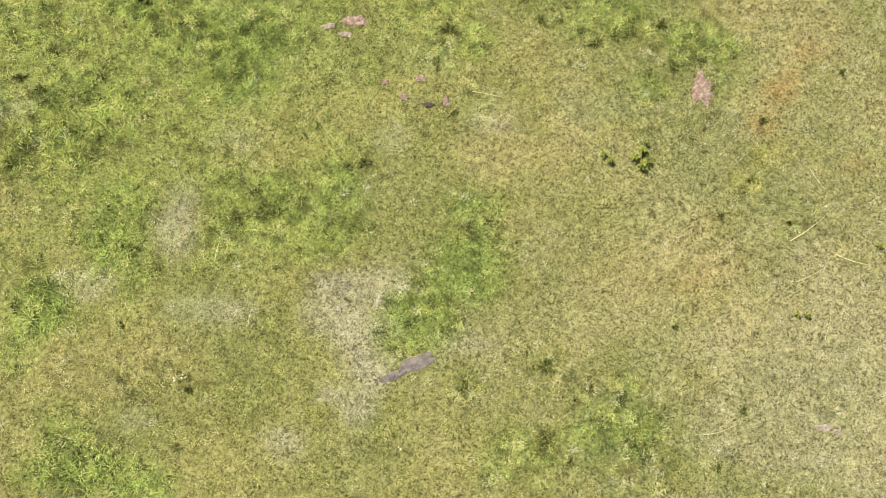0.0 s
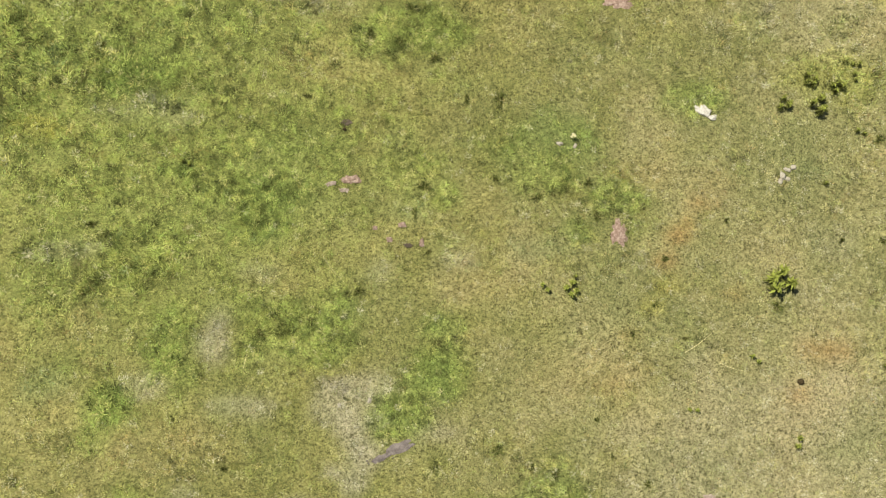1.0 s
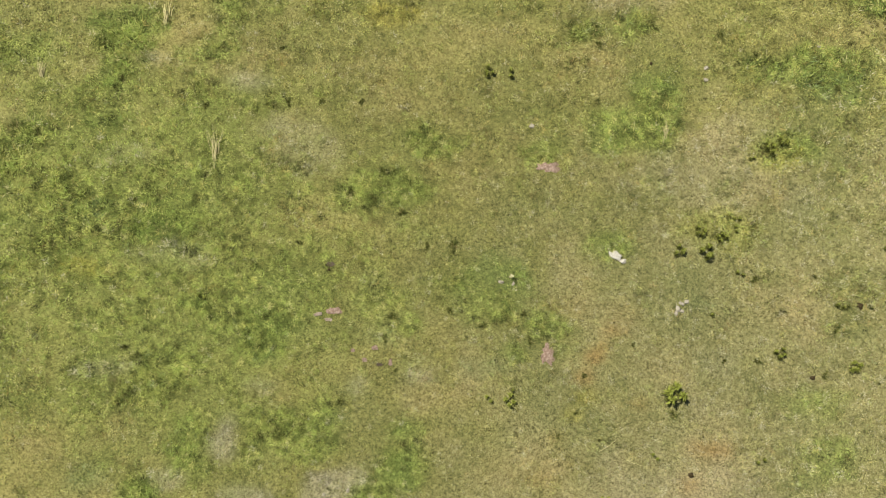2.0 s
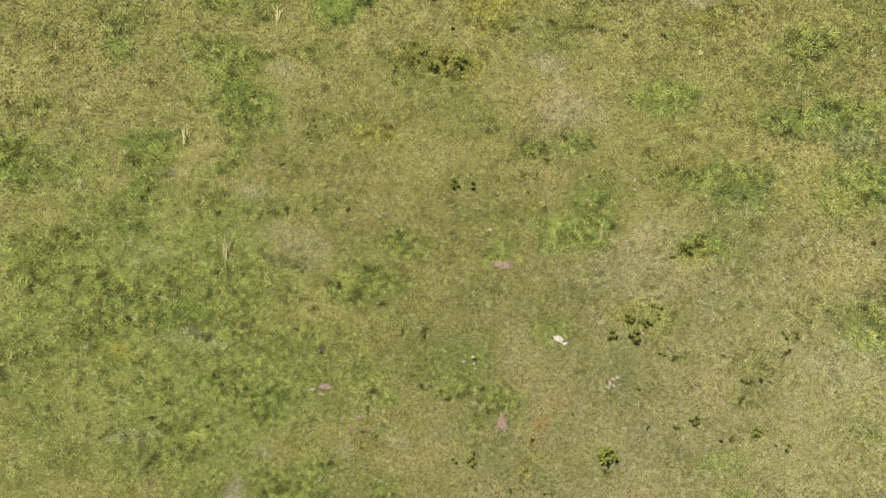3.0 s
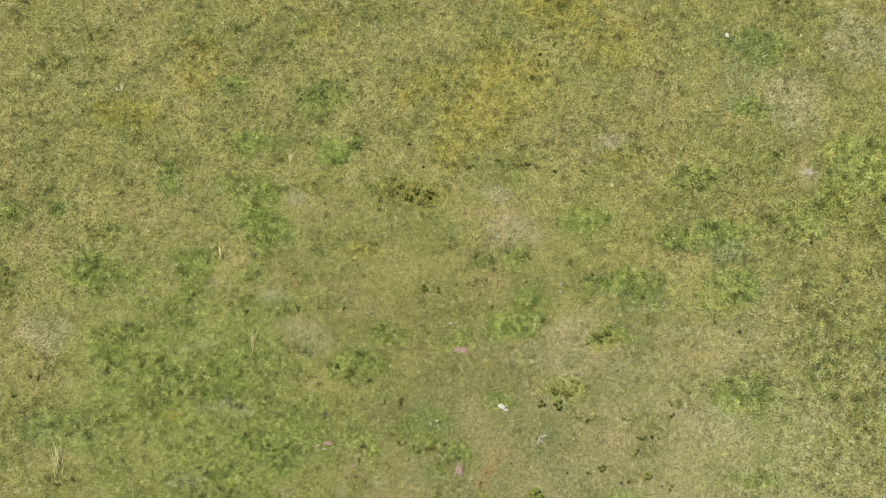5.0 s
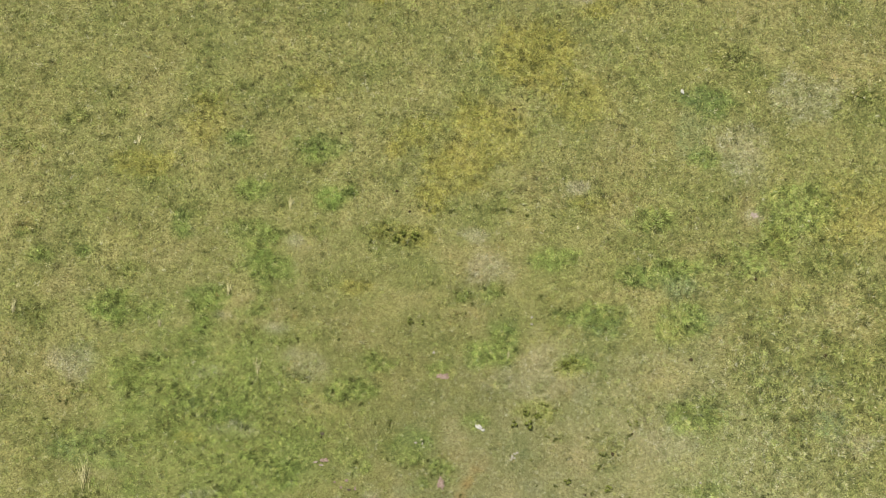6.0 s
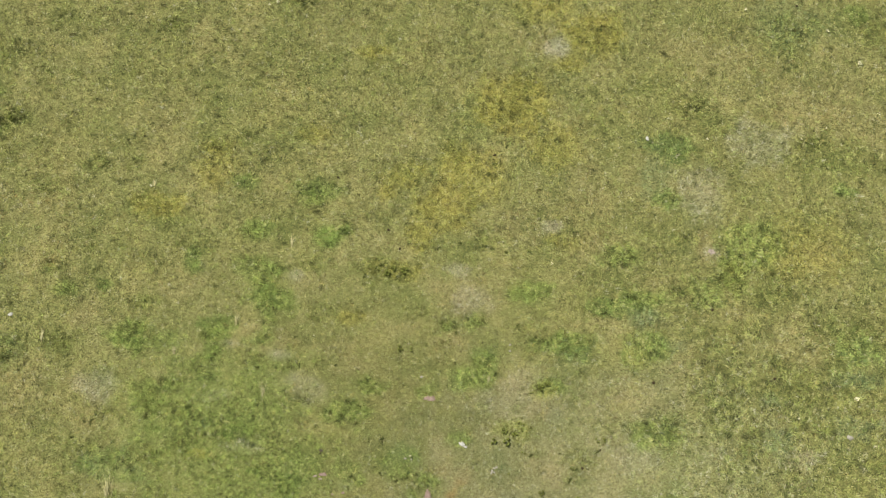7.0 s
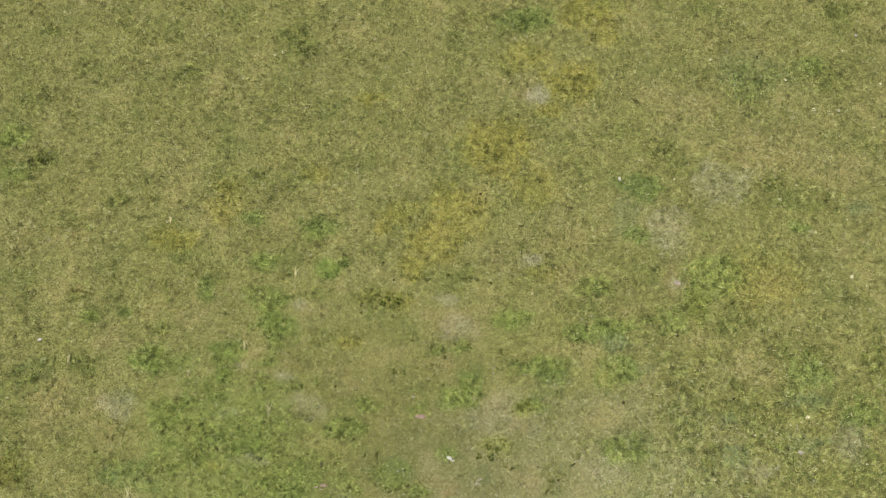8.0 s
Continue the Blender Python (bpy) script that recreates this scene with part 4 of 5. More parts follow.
def dung_mesh(seed):
    """A dried pat: a ringed, sagging disc with a broken rim."""
    rnd = random.Random(seed)
    rings, around = 7, 22
    co, faces = [(0, 0, 0.20)], []
    for i in range(1, rings + 1):
        f = i / rings
        for j in range(around):
            a = 2 * math.pi * j / around
            edge_r = 1 + 0.55 * noise.fractal(Vector((math.cos(a) * 1.3, math.sin(a) * 1.3, seed * 5.1)), 1, 2, 3)
            z = 0.24 * (1 - f**2.6) + 0.035 * math.sin(f * 16 + rnd.random()) + 0.05 * noise.noise(Vector((f * 3 * math.cos(a), f * 3 * math.sin(a), seed)))
            co.append((f * edge_r * math.cos(a), f * edge_r * math.sin(a), z if i < rings else -0.08))
    faces += [(0, 1 + j, 1 + (j + 1) % around) for j in range(around)]
    for i in range(rings - 1):
        for j in range(around):
            p, q = 1 + i * around, 1 + (i + 1) * around
            faces.append((p + j, q + j, q + (j + 1) % around, p + (j + 1) % around))
    me = bpy.data.meshes.new("dung_pat")
    me.from_pydata(co, [], faces)
    me.materials.append(DUNG)
    me.polygons.foreach_set("use_smooth", np.ones(len(me.polygons), bool))
    return me


PATS = [dung_mesh(s) for s in range(4)]


def dung_pat(x, y, r):
    ob = new("dung_pat", random.choice(PATS))
    ob.location = (x, y, z_at(x, y) + 0.03)
    ob.rotation_euler = (0, 0, random.uniform(0, 6.28))
    r *= 0.72
    ob.scale = (r, r * random.uniform(0.6, 0.95), max(0.16, r * 1.1))
    tagged(ob, "dark dried dung pat crusted on short grass", "dung", "dung pats on the pasture")


def leaf_mesh(name, mat, seed, broad):
    """A leaf of length 1 along x, folded at the midrib, arching, with a toothed edge."""
    rnd = random.Random(seed)
    co, faces, steps = [], [], 6
    for i in range(steps + 1):
        f = i / steps
        w = broad * math.sin(math.pi * min(1, f * 0.93 + 0.07)) ** 0.8 * (1.15 if i % 2 else 0.85)
        z = 0.55 * f - 0.55 * f * f
        bend = 0.06 * math.sin(3 * f + rnd.random())
        co += [(f, bend - w, z + 0.35 * w), (f, bend, z), (f, bend + w, z + 0.35 * w)]
    for i in range(steps):
        a = 3 * i
        faces += [(a, a + 3, a + 4, a + 1), (a + 1, a + 4, a + 5, a + 2)]
    me = bpy.data.meshes.new(name)
    me.from_pydata(co, [], faces)
    me.materials.append(mat)
    return me


LEAVES = {
    "dark": [leaf_mesh("leaf", LEAF_DARK, s, 0.075 + 0.02 * s) for s in range(3)],
    "light": [leaf_mesh("leaf", LEAF_LIGHT, s + 5, 0.085 + 0.02 * s) for s in range(3)],
}


def stem_mesh(name, mat, height, r0, r1):
    co, faces = [], []
    for f in (0.0, 0.5, 1.0):
        r = r0 + (r1 - r0) * f
        co += [(r * math.cos(k * 1.2566) + 0.02 * f * f, r * math.sin(k * 1.2566), f * height) for k in range(5)]
    for i in range(2):
        faces += [(5 * i + k, 5 * i + (k + 1) % 5, 5 * i + 5 + (k + 1) % 5, 5 * i + 5 + k) for k in range(5)]
    faces.append((10, 11, 12, 13, 14))
    me = bpy.data.meshes.new(name)
    me.from_pydata(co, [], faces)
    me.materials.append(mat)
    return me


STEMS = {"dark": stem_mesh("stem", LEAF_DARK, 1.0, 0.05, 0.02), "light": stem_mesh("stem", LEAF_LIGHT, 1.0, 0.05, 0.02)}


def weed(kind, x, y, r):
    top = root_at("weed", x, y, random.uniform(0, 6.28), 1.0, 0.01)
    r *= 1.0 if kind == "dark" else 1.12
    shoots = 1 + int(r > 0.1) + int(r > 0.16) * 2
    for k in range(shoots):
        a = 6.28 * k / shoots + random.uniform(-0.4, 0.4)
        off = (0 if shoots == 1 else 0.52 * r) * random.uniform(0.6, 1.2)
        px, py = off * math.cos(a), off * math.sin(a)
        tall_by = r * random.uniform(0.9, 1.4)
        s = new("stem", STEMS[kind])
        s.parent, s.location, s.scale = top, (px, py, 0), (tall_by * 0.6, tall_by * 0.6, tall_by)
        for j in range(52 if kind == "dark" else 40):
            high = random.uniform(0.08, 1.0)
            # leaf colour carries the shading: dark near the foot, light at the top
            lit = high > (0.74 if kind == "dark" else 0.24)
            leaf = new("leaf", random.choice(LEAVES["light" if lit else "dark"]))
            leaf.parent = top
            leaf.location = (px, py, tall_by * high)
            leaf.rotation_euler = (random.uniform(-0.3, 0.3), random.uniform(-1.0, 0.1), j * 2.4 + random.uniform(-0.3, 0.3))
            size = r * random.uniform(0.34, 0.66) * (1.0 if shoots == 1 else 0.8) * (1.15 - 0.45 * high)
            leaf.scale = (size, size * random.uniform(0.8, 1.3), size)
    label = "dark green leafy pasture weed standing in short grass" if kind == "dark" else "bright yellow-green leafy weed above dry grass"
    tagged(top, label, "weed", "leafy weeds on the pasture")


def disc_flower(name, mat, petals, r, cup):
    co, faces = [], []
    for k in range(petals):
        a, b = 6.2832 * k / petals, 6.2832 * 0.42 / petals
        i = len(co)
        co += [(0, 0, 0), (0.7 * r * math.cos(a - b), 0.7 * r * math.sin(a - b), cup), (r * math.cos(a), r * math.sin(a), cup * 0.7), (0.7 * r * math.cos(a + b), 0.7 * r * math.sin(a + b), cup)]
        faces.append((i, i + 1, i + 2, i + 3))
    me = bpy.data.meshes.new(name)
    me.from_pydata(co, [], faces)
    me.materials.append(mat)
    return me


HEAD = disc_flower("flower_head", PETAL, 9, 1.0, 0.25)
EYE = blob("flower_eye", POLLEN, 3, 0.6, 0.1, 1)
STALK = stem_mesh("flower_stem", LEAF_LIGHT, 1.0, 0.035, 0.02)


def flower(x, y, r):
    top = root_at("wild_flower", x, y, random.uniform(0, 6.28), 1.0, 0.005)
    heads = 5 if r > 0.08 else 3
    for k in range(heads):
        a, off = 6.28 * k / heads + random.uniform(-0.5, 0.5), r * random.uniform(0.25, 0.75)
        p = (off * math.cos(a), off * math.sin(a))
        high = random.uniform(0.10, 0.15)
        s = new("flower_stem", STALK)
        s.parent, s.location, s.scale = top, (*p, 0), (high * 0.5, high * 0.5, high)
        h = new("flower_head", HEAD)
        h.parent, h.location, h.scale = top, (*p, high), (r * (0.45 if r > 0.055 else 0.26),) * 3
        h.rotation_euler = (random.uniform(-0.4, 0.4), random.uniform(-0.4, 0.4), random.uniform(0, 6))
        e = new("flower_eye", EYE)
        e.parent, e.location, e.scale = h, (0, 0, 0.06), (0.22,) * 3
    tagged(top, "small clump of creamy white wild flowers in grass", "flower", "white wild flowers")


def straw_tuft(x, y, r):
    """A tuft of tall dry stalks, blown over one way."""
    rnd = random.Random(int(1000 * (x + 50)) + int(10 * y))
    co, faces = [], []
    for k in range(18):
        a, lean_by = rnd.gauss(1.75, 0.22), min(1.45, abs(rnd.gauss(1.28, 0.12)))
        h, w0 = rnd.uniform(0.6, 1.3) * (0.08 + 1.2 * r), rnd.uniform(0.006, 0.012)
        bx0, by0 = rnd.gauss(0, 0.16 * r), rnd.gauss(-0.3 * r, 0.5 * r)
        last = len(co)
        for f in (0, 0.5, 1.0):
            d = h * math.sin(lean_by) * f * (0.6 + 0.6 * f)
            wid = w0 * (1 - 0.8 * f)
            px, py, pz = bx0 + d * math.cos(a), by0 + d * math.sin(a), h * f * math.cos(lean_by * f)
            co += [(px + wid * math.cos(q), py + wid * math.sin(q), pz) for q in (a, a + 2.1, a + 4.2)]
        for i in (0, 3):
            faces += [(last + i + q, last + i + (q + 1) % 3, last + i + 3 + (q + 1) % 3, last + i + 3 + q) for q in range(3)]
    ob = link("dry_grass_tuft", co, faces, STRAW)
    ob.location = (x, y, z_at(x, y) - 0.01)
    tagged(ob, "tuft of tall bleached dry grass stalks", "grass tuft", "dry grass tufts")


TUSSOCK_BLADE = leafy("tussock_blade", "tint", shine=0.2)


def tussock_mesh(seed):
    """A tussock of radius 1: arching blades fanned from one crown, dark at heart, with some dead straw."""
    rnd = np.random.default_rng(seed)
    k = 210
    a, out_by = rnd.uniform(0, 6.283, k), np.sqrt(rnd.random(k))
    lobes = 0.75 + 0.3 * np.sin(2 * a + seed) + 0.25 * np.sin(3 * a + 2.1 * seed) + 0.15 * np.sin(5 * a + 0.7 * seed)
    long, wide = rnd.uniform(0.45, 0.95, k) * np.clip(lobes, 0.3, 1.3), rnd.uniform(0.035, 0.07, k)
    lean_to = 0.25 + 0.95 * out_by + rnd.normal(0, 0.15, k)
    d = np.stack([np.cos(a), np.sin(a)], -1)
    base = d * (0.35 * out_by * rnd.uniform(0.5, 1.4, k))[:, None] + rnd.normal(0, 0.06, (k, 2))
    up, along = long * np.cos(lean_to), long * np.sin(lean_to)
    side_by = np.stack([-d[:, 1], d[:, 0]], -1)
    pts = []
    for f, fall in ((0.0, 0.0), (0.55, 0.0), (1.0, 0.22)):
        centre = np.concatenate([base + d * (along * f)[:, None], (up * f - fall * long)[:, None]], -1)
        half = np.concatenate([side_by * (wide * (1 - 0.9 * f))[:, None], np.zeros((k, 1))], -1)
        pts += [centre - half, centre + half]
    co = np.stack(pts, 1).reshape(-1, 3)
    one = np.array([(0, 1, 3, 2), (2, 3, 5, 4)])
    quads_of = (np.arange(k)[:, None, None] * 6 + one).reshape(-1, 4)
    sorts = np.array([(0.050, 0.060, 0.014), (0.095, 0.108, 0.025), (0.180, 0.182, 0.044), (0.380, 0.335, 0.130)])
    which = rnd.choice(4, k, p=(0.32, 0.34, 0.25, 0.09))
    tints = np.repeat(sorts[which] * rnd.uniform(0.7, 1.3, (k, 1)), 2, 0)
    me = mesh_of("grass_tussock", co, quads_of, tints, "FACE")
    me.materials.append(TUSSOCK_BLADE)
    return me


TUSSOCKS = [tussock_mesh(s) for s in range(9)]


def tussock(x, y, r):
    ob = new("grass_tussock", random.choice(TUSSOCKS))
    ob.location = (x, y, z_at(x, y) - 0.01)
    ob.rotation_euler = (0, 0, random.uniform(0, 6.28))
    r *= random.uniform(0.7, 1.0)
    ob.scale = (r, r * random.uniform(0.5, 0.9), min(0.24, 0.13 + 0.35 * r) * random.uniform(0.7, 1.1))
    tagged(ob, "coarse dark olive grass tussock standing out of grazed turf", "grass tussock", "grass tussocks on the pasture")


def fallen_stalk(x0, y0, x1, y1):
    """A long dead grass stalk lying across the turf, slightly bowed."""
    long = math.hypot(x1 - x0, y1 - y0)
    rnd = random.Random(int(100 * (x0 + 50)))
    bow, co, faces = rnd.uniform(-0.12, 0.12) * long, [], []
    for i in range(9):
        f = i / 8
        r = 0.0036 * (1 - 0.6 * f)
        y = 4 * bow * f * (1 - f)
        z = 0.045 + 0.03 * math.sin(3.1 * f)
        co += [(long * f, y + r * math.cos(q), z + r * math.sin(q)) for q in (0.5, 2.6, 4.7)]
    for i in range(8):
        faces += [(3 * i + q, 3 * i + (q + 1) % 3, 3 * i + 3 + (q + 1) % 3, 3 * i + 3 + q) for q in range(3)]
    ob = link("dry_stalk", co, faces, STRAW)
    ob.location = (x0, y0, z_at(x0, y0) - 0.02)
    ob.rotation_euler = (0, 0, math.atan2(y1 - y0, x1 - x0))
    tagged(ob, "long bleached grass stalk lying on the turf", "grass stalk", "fallen dry stalks")


CLODS = {"cream": [blob("clod", SOIL_CREAM, s + 19, 0.6, 0.5, 2) for s in range(3)], "pink": [blob("clod", SOIL_PINK, s + 9, 0.7, 0.5, 2) for s in range(3)], "earth": [blob("clod", SOIL_EARTH, s + 24, 0.7, 0.5, 2) for s in range(3)], "grey": [blob("clod", SOIL_GREY, s + 14, 0.6, 0.5, 2) for s in range(3)]}


def lay_soil(kind, x, y, rx, ry, angle):
    """Bare earth: a low, cracked crust with a ragged rim and loose clods on it."""
    rings, around = 12, 40
    seed = x * 1.7 + y * 2.3
    c, s = math.cos(radians(angle)), math.sin(radians(angle))
    co, faces = [(0, 0, 0.02)], []
    for i in range(1, rings + 1):
        f = i / rings
        for j in range(around):
            a = 2 * math.pi * j / around
            rim = 1 + (0.38 if kind == "grey" else 0.62) * noise.fractal(Vector((2.1 * math.cos(a), 2.1 * math.sin(a), seed)), 1, 2, 4)
            rim *= 0.72 + 0.33 * math.cos(a) if kind == "grey" else 1.0
            px, py = f * rim * rx * math.cos(a), f * rim * ry * math.sin(a)
            px, py = px * c - py * s, px * s + py * c
            z = z_at(x + px, y + py) - z_at(x, y) + 0.014 * (1 - f**3) + 0.016 * noise.fractal(Vector((px * 14, py * 14, seed)), 1, 2, 3) + 0.006
            co.append((px, py, z if i < rings else z - 0.05))
    faces += [(0, 1 + j, 1 + (j + 1) % around) for j in range(around)]
    for i in range(rings - 1):
        for j in range(around):
            p, q = 1 + i * around, 1 + (i + 1) * around
            faces.append((p + j, q + j, q + (j + 1) % around, p + (j + 1) % around))
    ob = link("bare_soil", co, faces, {"pink": SOIL_PINK, "grey": SOIL_GREY, "cream": SOIL_CREAM, "earth": SOIL_EARTH}[kind], smooth=True)
    ob.location = (x, y, z_at(x, y))
    for k in range(4 if kind == "grey" else 12):
        a, f = random.uniform(0, 6.28), math.sqrt(random.random()) * 0.85
        px, py = f * rx * math.cos(a), f * ry * math.sin(a)
        q = new("clod", random.choice(CLODS[kind]))
        q.parent = ob
        px, py = px * c - py * s, px * s + py * c
        q.location = (px, py, z_at(x + px, y + py) - z_at(x, y) + 0.02)
        q.rotation_euler = (0, 0, random.uniform(0, 6.28))
        q.scale = (random.uniform(0.006, 0.016),) * 3
    label = {"pink": "patch of bare reddish-pink crumbling soil in the grass", "grey": "patch of bare smooth purple-grey dried mud", "earth": "patch of broken dark brown earth between grass", "cream": "worn patch of pale crumbling earth and dead straw"}[kind]
    tagged(ob, label, "bare soil", kind="structure")


for spot in SOILS:
    lay_soil(*spot)

dung_pat(-19.33, 0.80, 0.11)
dung_pat(-2.98, 12.31, 0.08)
dung_pat(-3.63, 13.10, 0.08)
dung_pat(-5.06, 2.77, 0.05)
dung_pat(-6.27, 15.26, 0.08)
dung_pat(0.75, 17.39, 0.10)
dung_pat(1.29, 8.55, 0.06)
dung_pat(11.42, 11.51, 0.11)
dung_pat(14.41, 27.16, 0.09)
dung_pat(14.42, 8.76, 0.13)
dung_pat(3.02, -0.38, 0.09)
dung_pat(5.39, 2.00, 0.09)
dung_pat(6.29, 3.69, 0.10)
dung_pat(6.98, 4.58, 0.08)
dung_pat(9.06, 7.84, 0.11)
flower(-1.09, 6.67, 0.05)
flower(-1.19, 3.18, 0.07)
flower(-10.50, 23.52, 0.09)
flower(-10.86, 23.33, 0.07)
flower(-12.02, 21.83, 0.06)
flower(-12.36, 8.42, 0.06)
flower(-14.63, 13.60, 0.08)
flower(-16.18, 22.00, 0.06)
flower(-18.27, 23.92, 0.06)
flower(-20.44, 3.89, 0.08)
flower(-23.80, 21.16, 0.07)
flower(-9.93, 5.42, 0.05)
flower(10.55, 19.61, 0.07)
flower(11.93, 26.59, 0.09)
flower(13.42, 14.26, 0.07)
flower(14.98, 20.26, 0.07)
flower(15.49, 20.09, 0.07)
flower(15.55, 7.12, 0.07)
flower(15.97, 26.02, 0.11)
flower(16.04, 19.34, 0.06)
flower(16.12, 20.99, 0.06)
flower(16.48, 6.95, 0.06)
flower(16.87, 20.23, 0.07)
flower(17.26, 7.88, 0.07)
flower(17.55, 24.51, 0.11)
flower(17.68, 7.75, 0.07)
flower(18.10, 8.36, 0.13)
flower(18.31, 21.73, 0.07)
flower(18.59, 22.08, 0.07)
flower(18.86, 24.70, 0.11)
flower(18.87, 28.14, 0.08)
flower(18.97, 6.37, 0.08)
flower(19.61, 18.76, 0.07)
flower(19.69, 29.98, 0.08)
flower(19.96, 15.77, 0.12)
flower(19.96, 14.18, 0.07)
flower(20.23, 8.85, 0.07)
flower(20.72, 15.40, 0.07)
flower(20.81, 24.03, 0.07)
flower(20.94, 14.23, 0.07)
flower(21.06, 26.56, 0.09)
flower(21.12, 6.50, 0.08)
flower(21.12, 7.93, 0.08)
flower(21.82, 6.22, 0.07)
flower(3.97, 12.59, 0.07)
flower(8.81, 8.66, 0.05)
flower(-6.30, -2.94, 0.05)
flower(-6.22, -3.04, 0.05)
flower(-6.12, -2.99, 0.05)
flower(-4.30, -1.79, 0.05)
flower(-3.35, -3.46, 0.05)
flower(12.76, 3.33, 0.06)
flower(11.83, 5.03, 0.06)
stone(-1.12, 3.06, 0.05, "pebble")
stone(-1.17, 6.66, 0.09, "pebble")
stone(-1.39, 3.06, 0.06, "pebble")
stone(-19.56, 6.89, 0.15)
stone(-3.90, -1.71, 0.05, "pebble")
stone(-4.38, -1.87, 0.05, "pebble")
stone(0.86, 4.05, 0.07)
stone(0.98, 4.00, 0.16)
stone(1.16, 3.91, 0.08)
stone(17.91, 6.63, 0.17, "pebble")
stone(19.63, 29.23, 0.15, "pebble")
stone(2.39, 2.94, 0.07, "pebble")
stone(2.42, 3.04, 0.08, "pebble")
stone(2.49, 3.17, 0.08, "pebble")
stone(2.52, 3.00, 0.06, "pebble")
stone(2.54, 8.64, 0.07, "pebble")
stone(2.56, 8.36, 0.07, "pebble")
stone(2.60, 3.22, 0.07, "pebble")
stone(5.03, 9.56, 0.06, "pebble")
stone(7.76, 19.25, 0.13)
stone(9.81, 3.07, 0.07, "pebble")
straw_tuft(-12.12, 6.24, 0.15)
straw_tuft(-13.73, -0.10, 0.45)
straw_tuft(-14.50, 13.66, 0.14)
straw_tuft(-17.95, 6.03, 0.19)
straw_tuft(-7.84, 11.93, 0.14)
straw_tuft(-7.96, 5.08, 0.28)
straw_tuft(-9.64, 7.97, 0.20)
straw_tuft(1.79, 6.90, 0.12)
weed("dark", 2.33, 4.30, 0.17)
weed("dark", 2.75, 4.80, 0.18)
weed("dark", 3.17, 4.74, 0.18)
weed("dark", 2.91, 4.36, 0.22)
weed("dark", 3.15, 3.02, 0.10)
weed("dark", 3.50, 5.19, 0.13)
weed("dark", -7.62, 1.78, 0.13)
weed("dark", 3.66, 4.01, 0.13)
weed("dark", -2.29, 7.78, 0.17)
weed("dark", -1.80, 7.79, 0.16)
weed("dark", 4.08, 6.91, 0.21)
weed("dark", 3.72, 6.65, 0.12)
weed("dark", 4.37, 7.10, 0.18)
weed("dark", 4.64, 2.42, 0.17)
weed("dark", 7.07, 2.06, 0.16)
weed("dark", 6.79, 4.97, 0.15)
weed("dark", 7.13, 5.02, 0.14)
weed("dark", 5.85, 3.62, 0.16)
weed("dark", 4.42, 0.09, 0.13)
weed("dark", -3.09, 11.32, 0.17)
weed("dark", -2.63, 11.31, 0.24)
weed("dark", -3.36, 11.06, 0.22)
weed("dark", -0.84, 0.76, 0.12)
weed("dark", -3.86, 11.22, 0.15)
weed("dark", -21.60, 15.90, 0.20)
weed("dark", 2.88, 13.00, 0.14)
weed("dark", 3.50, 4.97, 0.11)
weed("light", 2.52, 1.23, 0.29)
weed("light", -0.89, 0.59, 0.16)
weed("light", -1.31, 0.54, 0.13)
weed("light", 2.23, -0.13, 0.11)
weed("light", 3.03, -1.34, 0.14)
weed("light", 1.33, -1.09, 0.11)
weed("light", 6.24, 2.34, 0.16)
fallen_stalk(1.22, -0.69, 1.63, -0.38)
fallen_stalk(0.19, -2.75, 0.66, -2.55)
fallen_stalk(1.64, -1.36, 1.69, -1.05)
fallen_stalk(-6.03, -1.50, -6.01, -1.22)
fallen_stalk(1.26, 0.79, 1.48, 0.54)
fallen_stalk(-5.46, -2.23, -5.43, -2.01)
fallen_stalk(-3.14, 1.18, -2.69, 1.15)
fallen_stalk(1.68, -0.27, 2.12, -0.34)
fallen_stalk(1.18, -0.84, 1.34, -0.71)
fallen_stalk(-5.08, 0.57, -4.63, 0.16)
fallen_stalk(1.09, -0.19, 1.52, 0.23)
fallen_stalk(3.75, 0.32, 4.19, 0.74)
fallen_stalk(2.90, 1.26, 3.42, 1.46)
tussock(-4.36, 0.03, 0.15)
tussock(-1.73, -2.20, 0.17)
tussock(-2.37, 2.26, 0.15)
tussock(1.56, 2.14, 0.09)
tussock(-6.04, -3.14, 0.11)
tussock(-7.03, -2.47, 0.09)
tussock(-2.69, -2.63, 0.14)
tussock(-1.51, -3.04, 0.14)
tussock(-1.27, -3.31, 0.11)
tussock(0.73, -2.38, 0.10)
tussock(0.55, 0.53, 0.13)
tussock(0.21, -0.00, 0.11)
tussock(-0.20, -1.48, 0.09)
tussock(0.11, -2.03, 0.09)
tussock(0.50, -3.11, 0.10)
tussock(-8.98, 0.50, 0.15)
tussock(-1.14, -2.40, 0.11)
tussock(-0.75, -2.44, 0.11)
tussock(-0.48, -2.99, 0.12)
tussock(0.61, 1.33, 0.12)
tussock(-8.87, -0.64, 0.16)
tussock(-0.61, 1.89, 0.15)
tussock(-10.98, 7.24, 0.16)
tussock(-11.92, 4.86, 0.25)
tussock(-11.58, 5.04, 0.20)
tussock(-10.36, 6.38, 0.19)
tussock(-10.37, 7.89, 0.13)
tussock(-9.59, 7.88, 0.10)
tussock(-6.96, 7.66, 0.13)
tussock(-5.00, 6.66, 0.13)
tussock(-6.97, 6.29, 0.17)
tussock(-6.61, 6.41, 0.15)
tussock(-5.87, 6.53, 0.15)
tussock(-0.33, 8.97, 0.19)
tussock(0.08, 8.83, 0.13)
tussock(0.23, 7.47, 0.10)
tussock(3.34, 5.24, 0.12)
tussock(6.03, 3.62, 0.15)
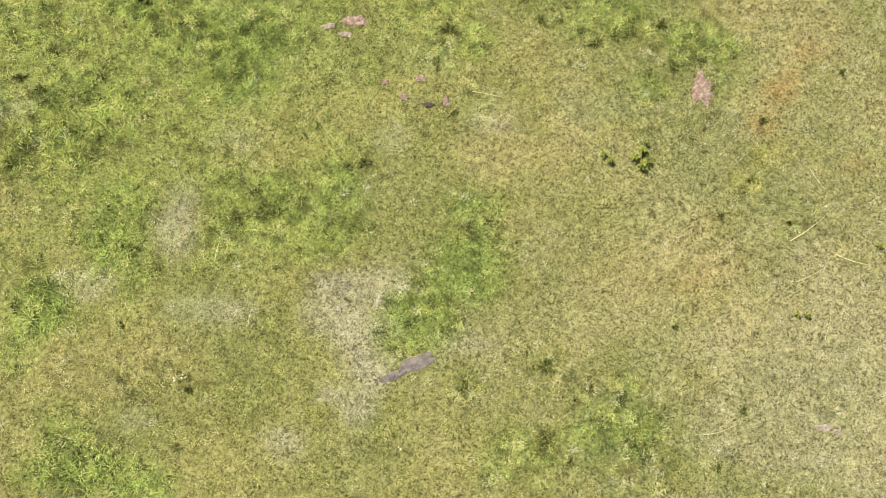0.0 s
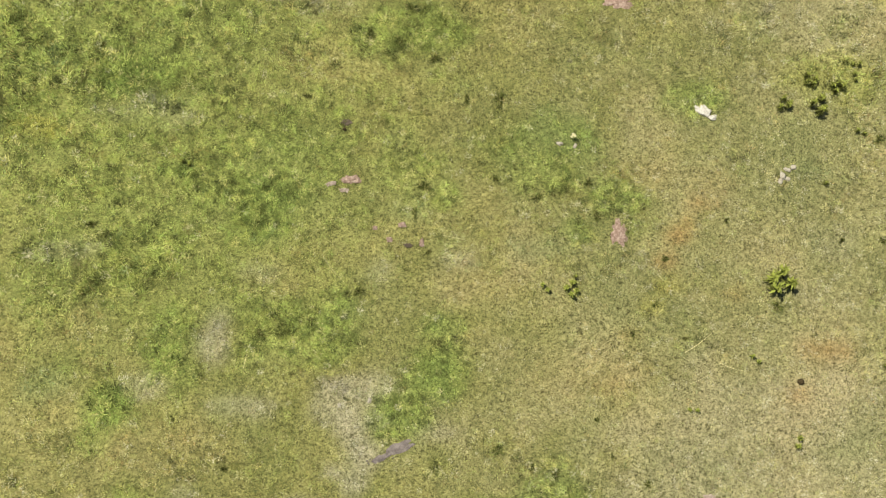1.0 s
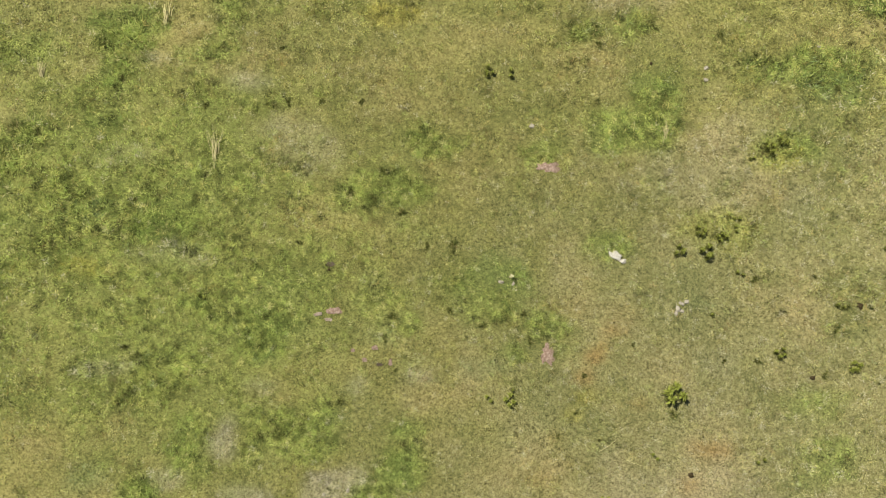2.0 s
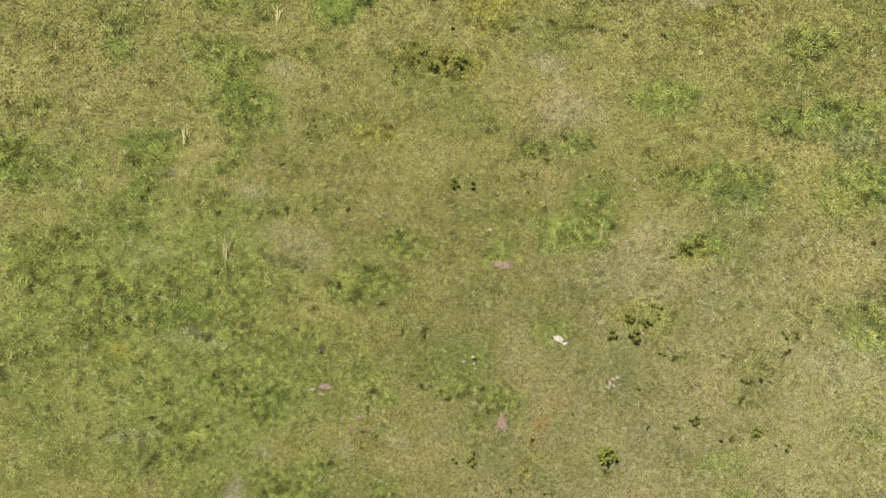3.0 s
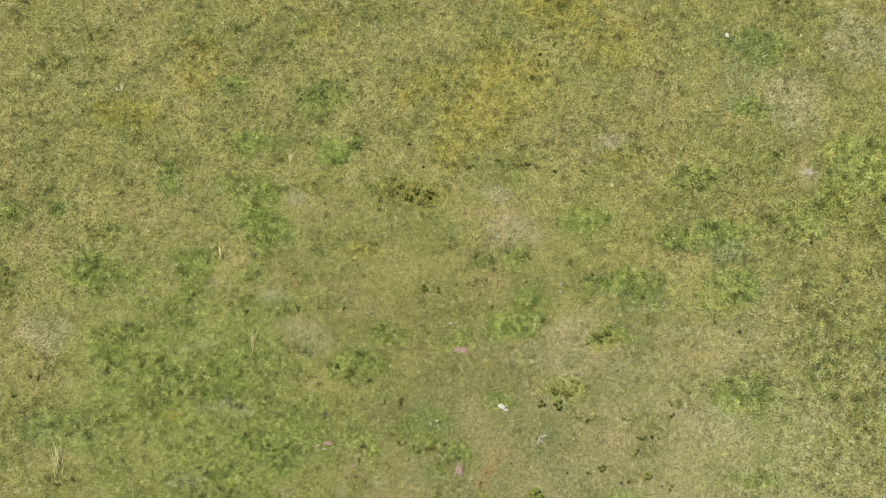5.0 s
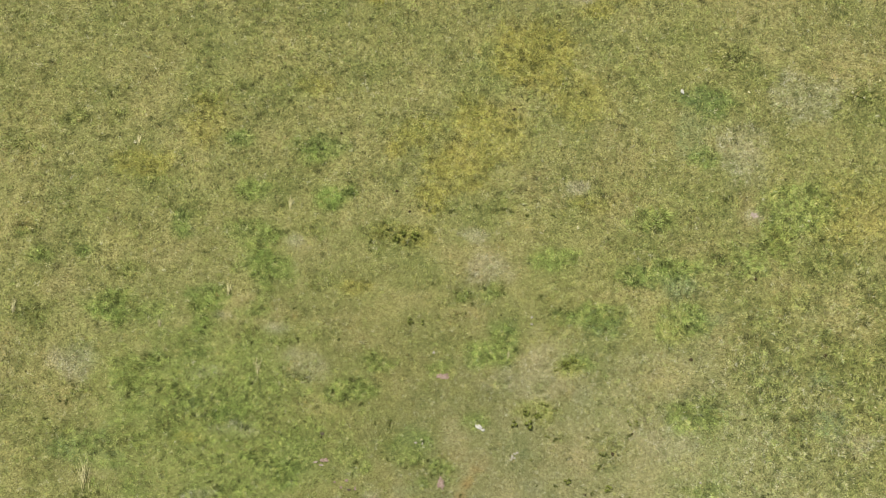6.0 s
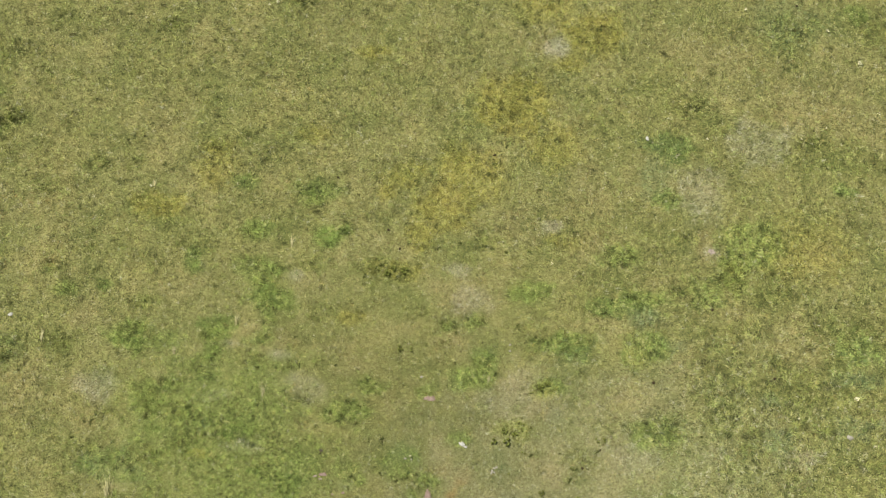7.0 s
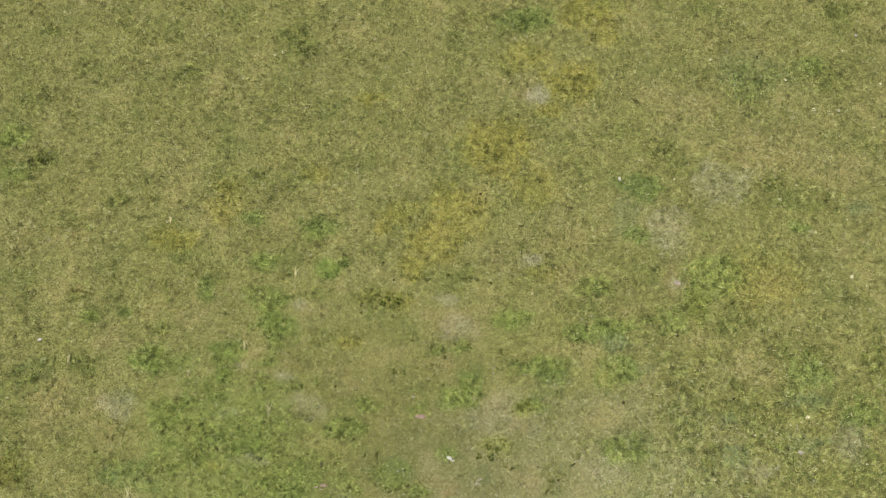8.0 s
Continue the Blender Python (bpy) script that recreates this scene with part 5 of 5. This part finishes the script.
tussock(5.82, 3.13, 0.17)
tussock(6.52, 3.69, 0.12)
tussock(4.20, 2.17, 0.12)
tussock(4.00, 3.93, 0.15)
tussock(5.64, 2.09, 0.14)
tussock(6.78, 2.08, 0.09)
tussock(-11.04, 2.47, 0.17)
tussock(-10.55, 2.48, 0.14)
tussock(-8.88, -0.38, 0.20)
tussock(-7.90, -0.24, 0.14)
tussock(-3.32, 0.87, 0.09)
tussock(-5.11, 2.87, 0.14)
tussock(-5.79, 3.27, 0.12)
tussock(-9.46, 3.67, 0.10)
tussock(-8.62, 0.92, 0.09)
tussock(1.07, 0.04, 0.09)
tussock(2.53, 0.79, 0.14)
tussock(-4.90, 4.56, 0.17)
tussock(-4.40, 4.51, 0.17)
tussock(-10.79, 3.53, 0.18)
tussock(-10.14, 3.37, 0.16)
tussock(-5.88, -0.87, 0.15)
tussock(-5.55, -0.71, 0.12)
tussock(3.49, 2.07, 0.10)
tussock(5.27, 4.19, 0.11)
tussock(-16.68, 10.49, 0.15)
tussock(-16.97, 14.23, 0.18)
tussock(-14.26, 14.76, 0.20)
tussock(-15.68, 14.76, 0.18)
tussock(-3.06, 3.61, 0.17)
tussock(-2.51, 3.69, 0.22)
tussock(-12.79, 3.68, 0.28)
tussock(-12.39, 3.97, 0.22)
tussock(-12.40, 4.88, 0.28)
tussock(-15.38, 2.73, 0.15)
tussock(-14.40, 1.76, 0.14)
tussock(-13.13, -0.50, 0.21)
tussock(-13.62, -0.74, 0.18)
tussock(-4.24, 5.13, 0.19)
tussock(-3.72, 4.26, 0.17)
tussock(-0.06, 9.17, 0.25)
tussock(-0.64, 9.18, 0.19)
tussock(1.26, 9.46, 0.17)
tussock(2.80, 9.49, 0.19)
tussock(3.00, 16.00, 0.16)
tussock(9.92, 14.70, 0.24)
tussock(12.27, 13.37, 0.28)
tussock(11.51, 12.73, 0.20)
tussock(7.12, 13.53, 0.24)
tussock(6.58, 12.92, 0.20)
tussock(6.15, 11.00, 0.21)
tussock(-1.28, 12.57, 0.22)
tussock(-1.71, 12.82, 0.20)
tussock(-0.24, 12.93, 0.22)
tussock(0.84, 12.99, 0.18)
tussock(1.85, 12.83, 0.16)
tussock(5.12, 13.75, 0.16)
tussock(3.62, 9.12, 0.15)
tussock(-0.16, 8.45, 0.15)
tussock(6.89, 4.50, 0.13)
tussock(7.91, 5.77, 0.15)
tussock(9.70, 7.18, 0.13)
tussock(-8.11, 8.76, 0.21)
tussock(-8.73, 9.99, 0.17)
tussock(-13.83, 8.30, 0.21)
tussock(-14.16, 8.05, 0.17)
tussock(-14.48, 6.91, 0.23)
tussock(-4.32, 10.45, 0.15)
tussock(-9.68, 3.10, 0.22)
tussock(-3.54, 1.97, 0.20)
tussock(-3.65, 1.50, 0.16)
tussock(4.97, 9.02, 0.21)
tussock(5.53, 9.20, 0.19)
tussock(-8.38, 6.05, 0.17)
tussock(-22.66, 22.93, 0.23)
tussock(-21.41, 15.88, 0.37)
tussock(-21.87, 15.60, 0.23)
tussock(-20.48, 18.49, 0.17)
tussock(-9.54, 24.80, 0.21)
tussock(-10.22, 24.37, 0.21)
tussock(-8.91, 23.76, 0.18)
tussock(-15.28, 21.81, 0.23)
tussock(-15.76, 21.26, 0.17)
tussock(1.38, 24.20, 0.18)
tussock(0.81, 16.90, 0.20)
tussock(0.58, 16.42, 0.20)
tussock(1.27, 17.89, 0.15)
tussock(15.32, 20.13, 0.27)
tussock(15.83, 20.05, 0.21)
tussock(19.05, 19.30, 0.18)
tussock(9.68, 12.26, 0.20)
tussock(10.04, 12.08, 0.17)
tussock(-4.35, 10.82, 0.22)
tussock(-3.65, 11.44, 0.22)
tussock(-2.90, 10.94, 0.22)
tussock(-16.36, 9.37, 0.17)
tussock(-18.49, 9.49, 0.19)
tussock(-17.97, 9.28, 0.17)
tussock(-17.00, 5.89, 0.19)
tussock(-17.46, 6.10, 0.16)
tussock(-19.42, 4.99, 0.22)
tussock(-18.94, 5.89, 0.16)
tussock(-15.09, 2.74, 0.19)
tussock(-15.74, 1.98, 0.16)
tussock(-19.60, 0.51, 0.34)
tussock(-19.12, 0.18, 0.26)
tussock(-12.81, 3.33, 0.19)
tussock(-1.63, 2.07, 0.19)
tussock(-0.82, 2.45, 0.16)
tussock(13.09, 8.76, 0.20)
tussock(12.36, 7.27, 0.19)
tussock(14.27, 7.95, 0.17)
tussock(11.38, 5.76, 0.17)
tussock(12.68, 10.40, 0.20)
tussock(11.95, 8.88, 0.17)
tussock(14.76, 9.00, 0.17)
tussock(21.26, 11.62, 0.20)
tussock(19.97, 5.59, 0.17)
tussock(2.20, 27.45, 0.24)
tussock(1.64, 27.03, 0.21)
tussock(18.84, 30.47, 0.22)
tussock(14.35, 25.86, 0.18)
tussock(9.61, 21.15, 0.18)
tussock(-14.13, 6.72, 0.22)
tussock(-8.32, 9.24, 0.17)
tussock(4.95, 8.68, 0.22)
tussock(5.53, 8.59, 0.17)
tussock(1.45, 18.84, 0.17)
tussock(1.84, 20.45, 0.21)
tussock(0.75, 19.66, 0.20)
tussock(4.96, 24.43, 0.21)
tussock(4.44, 23.70, 0.18)
tussock(5.18, 28.08, 0.21)
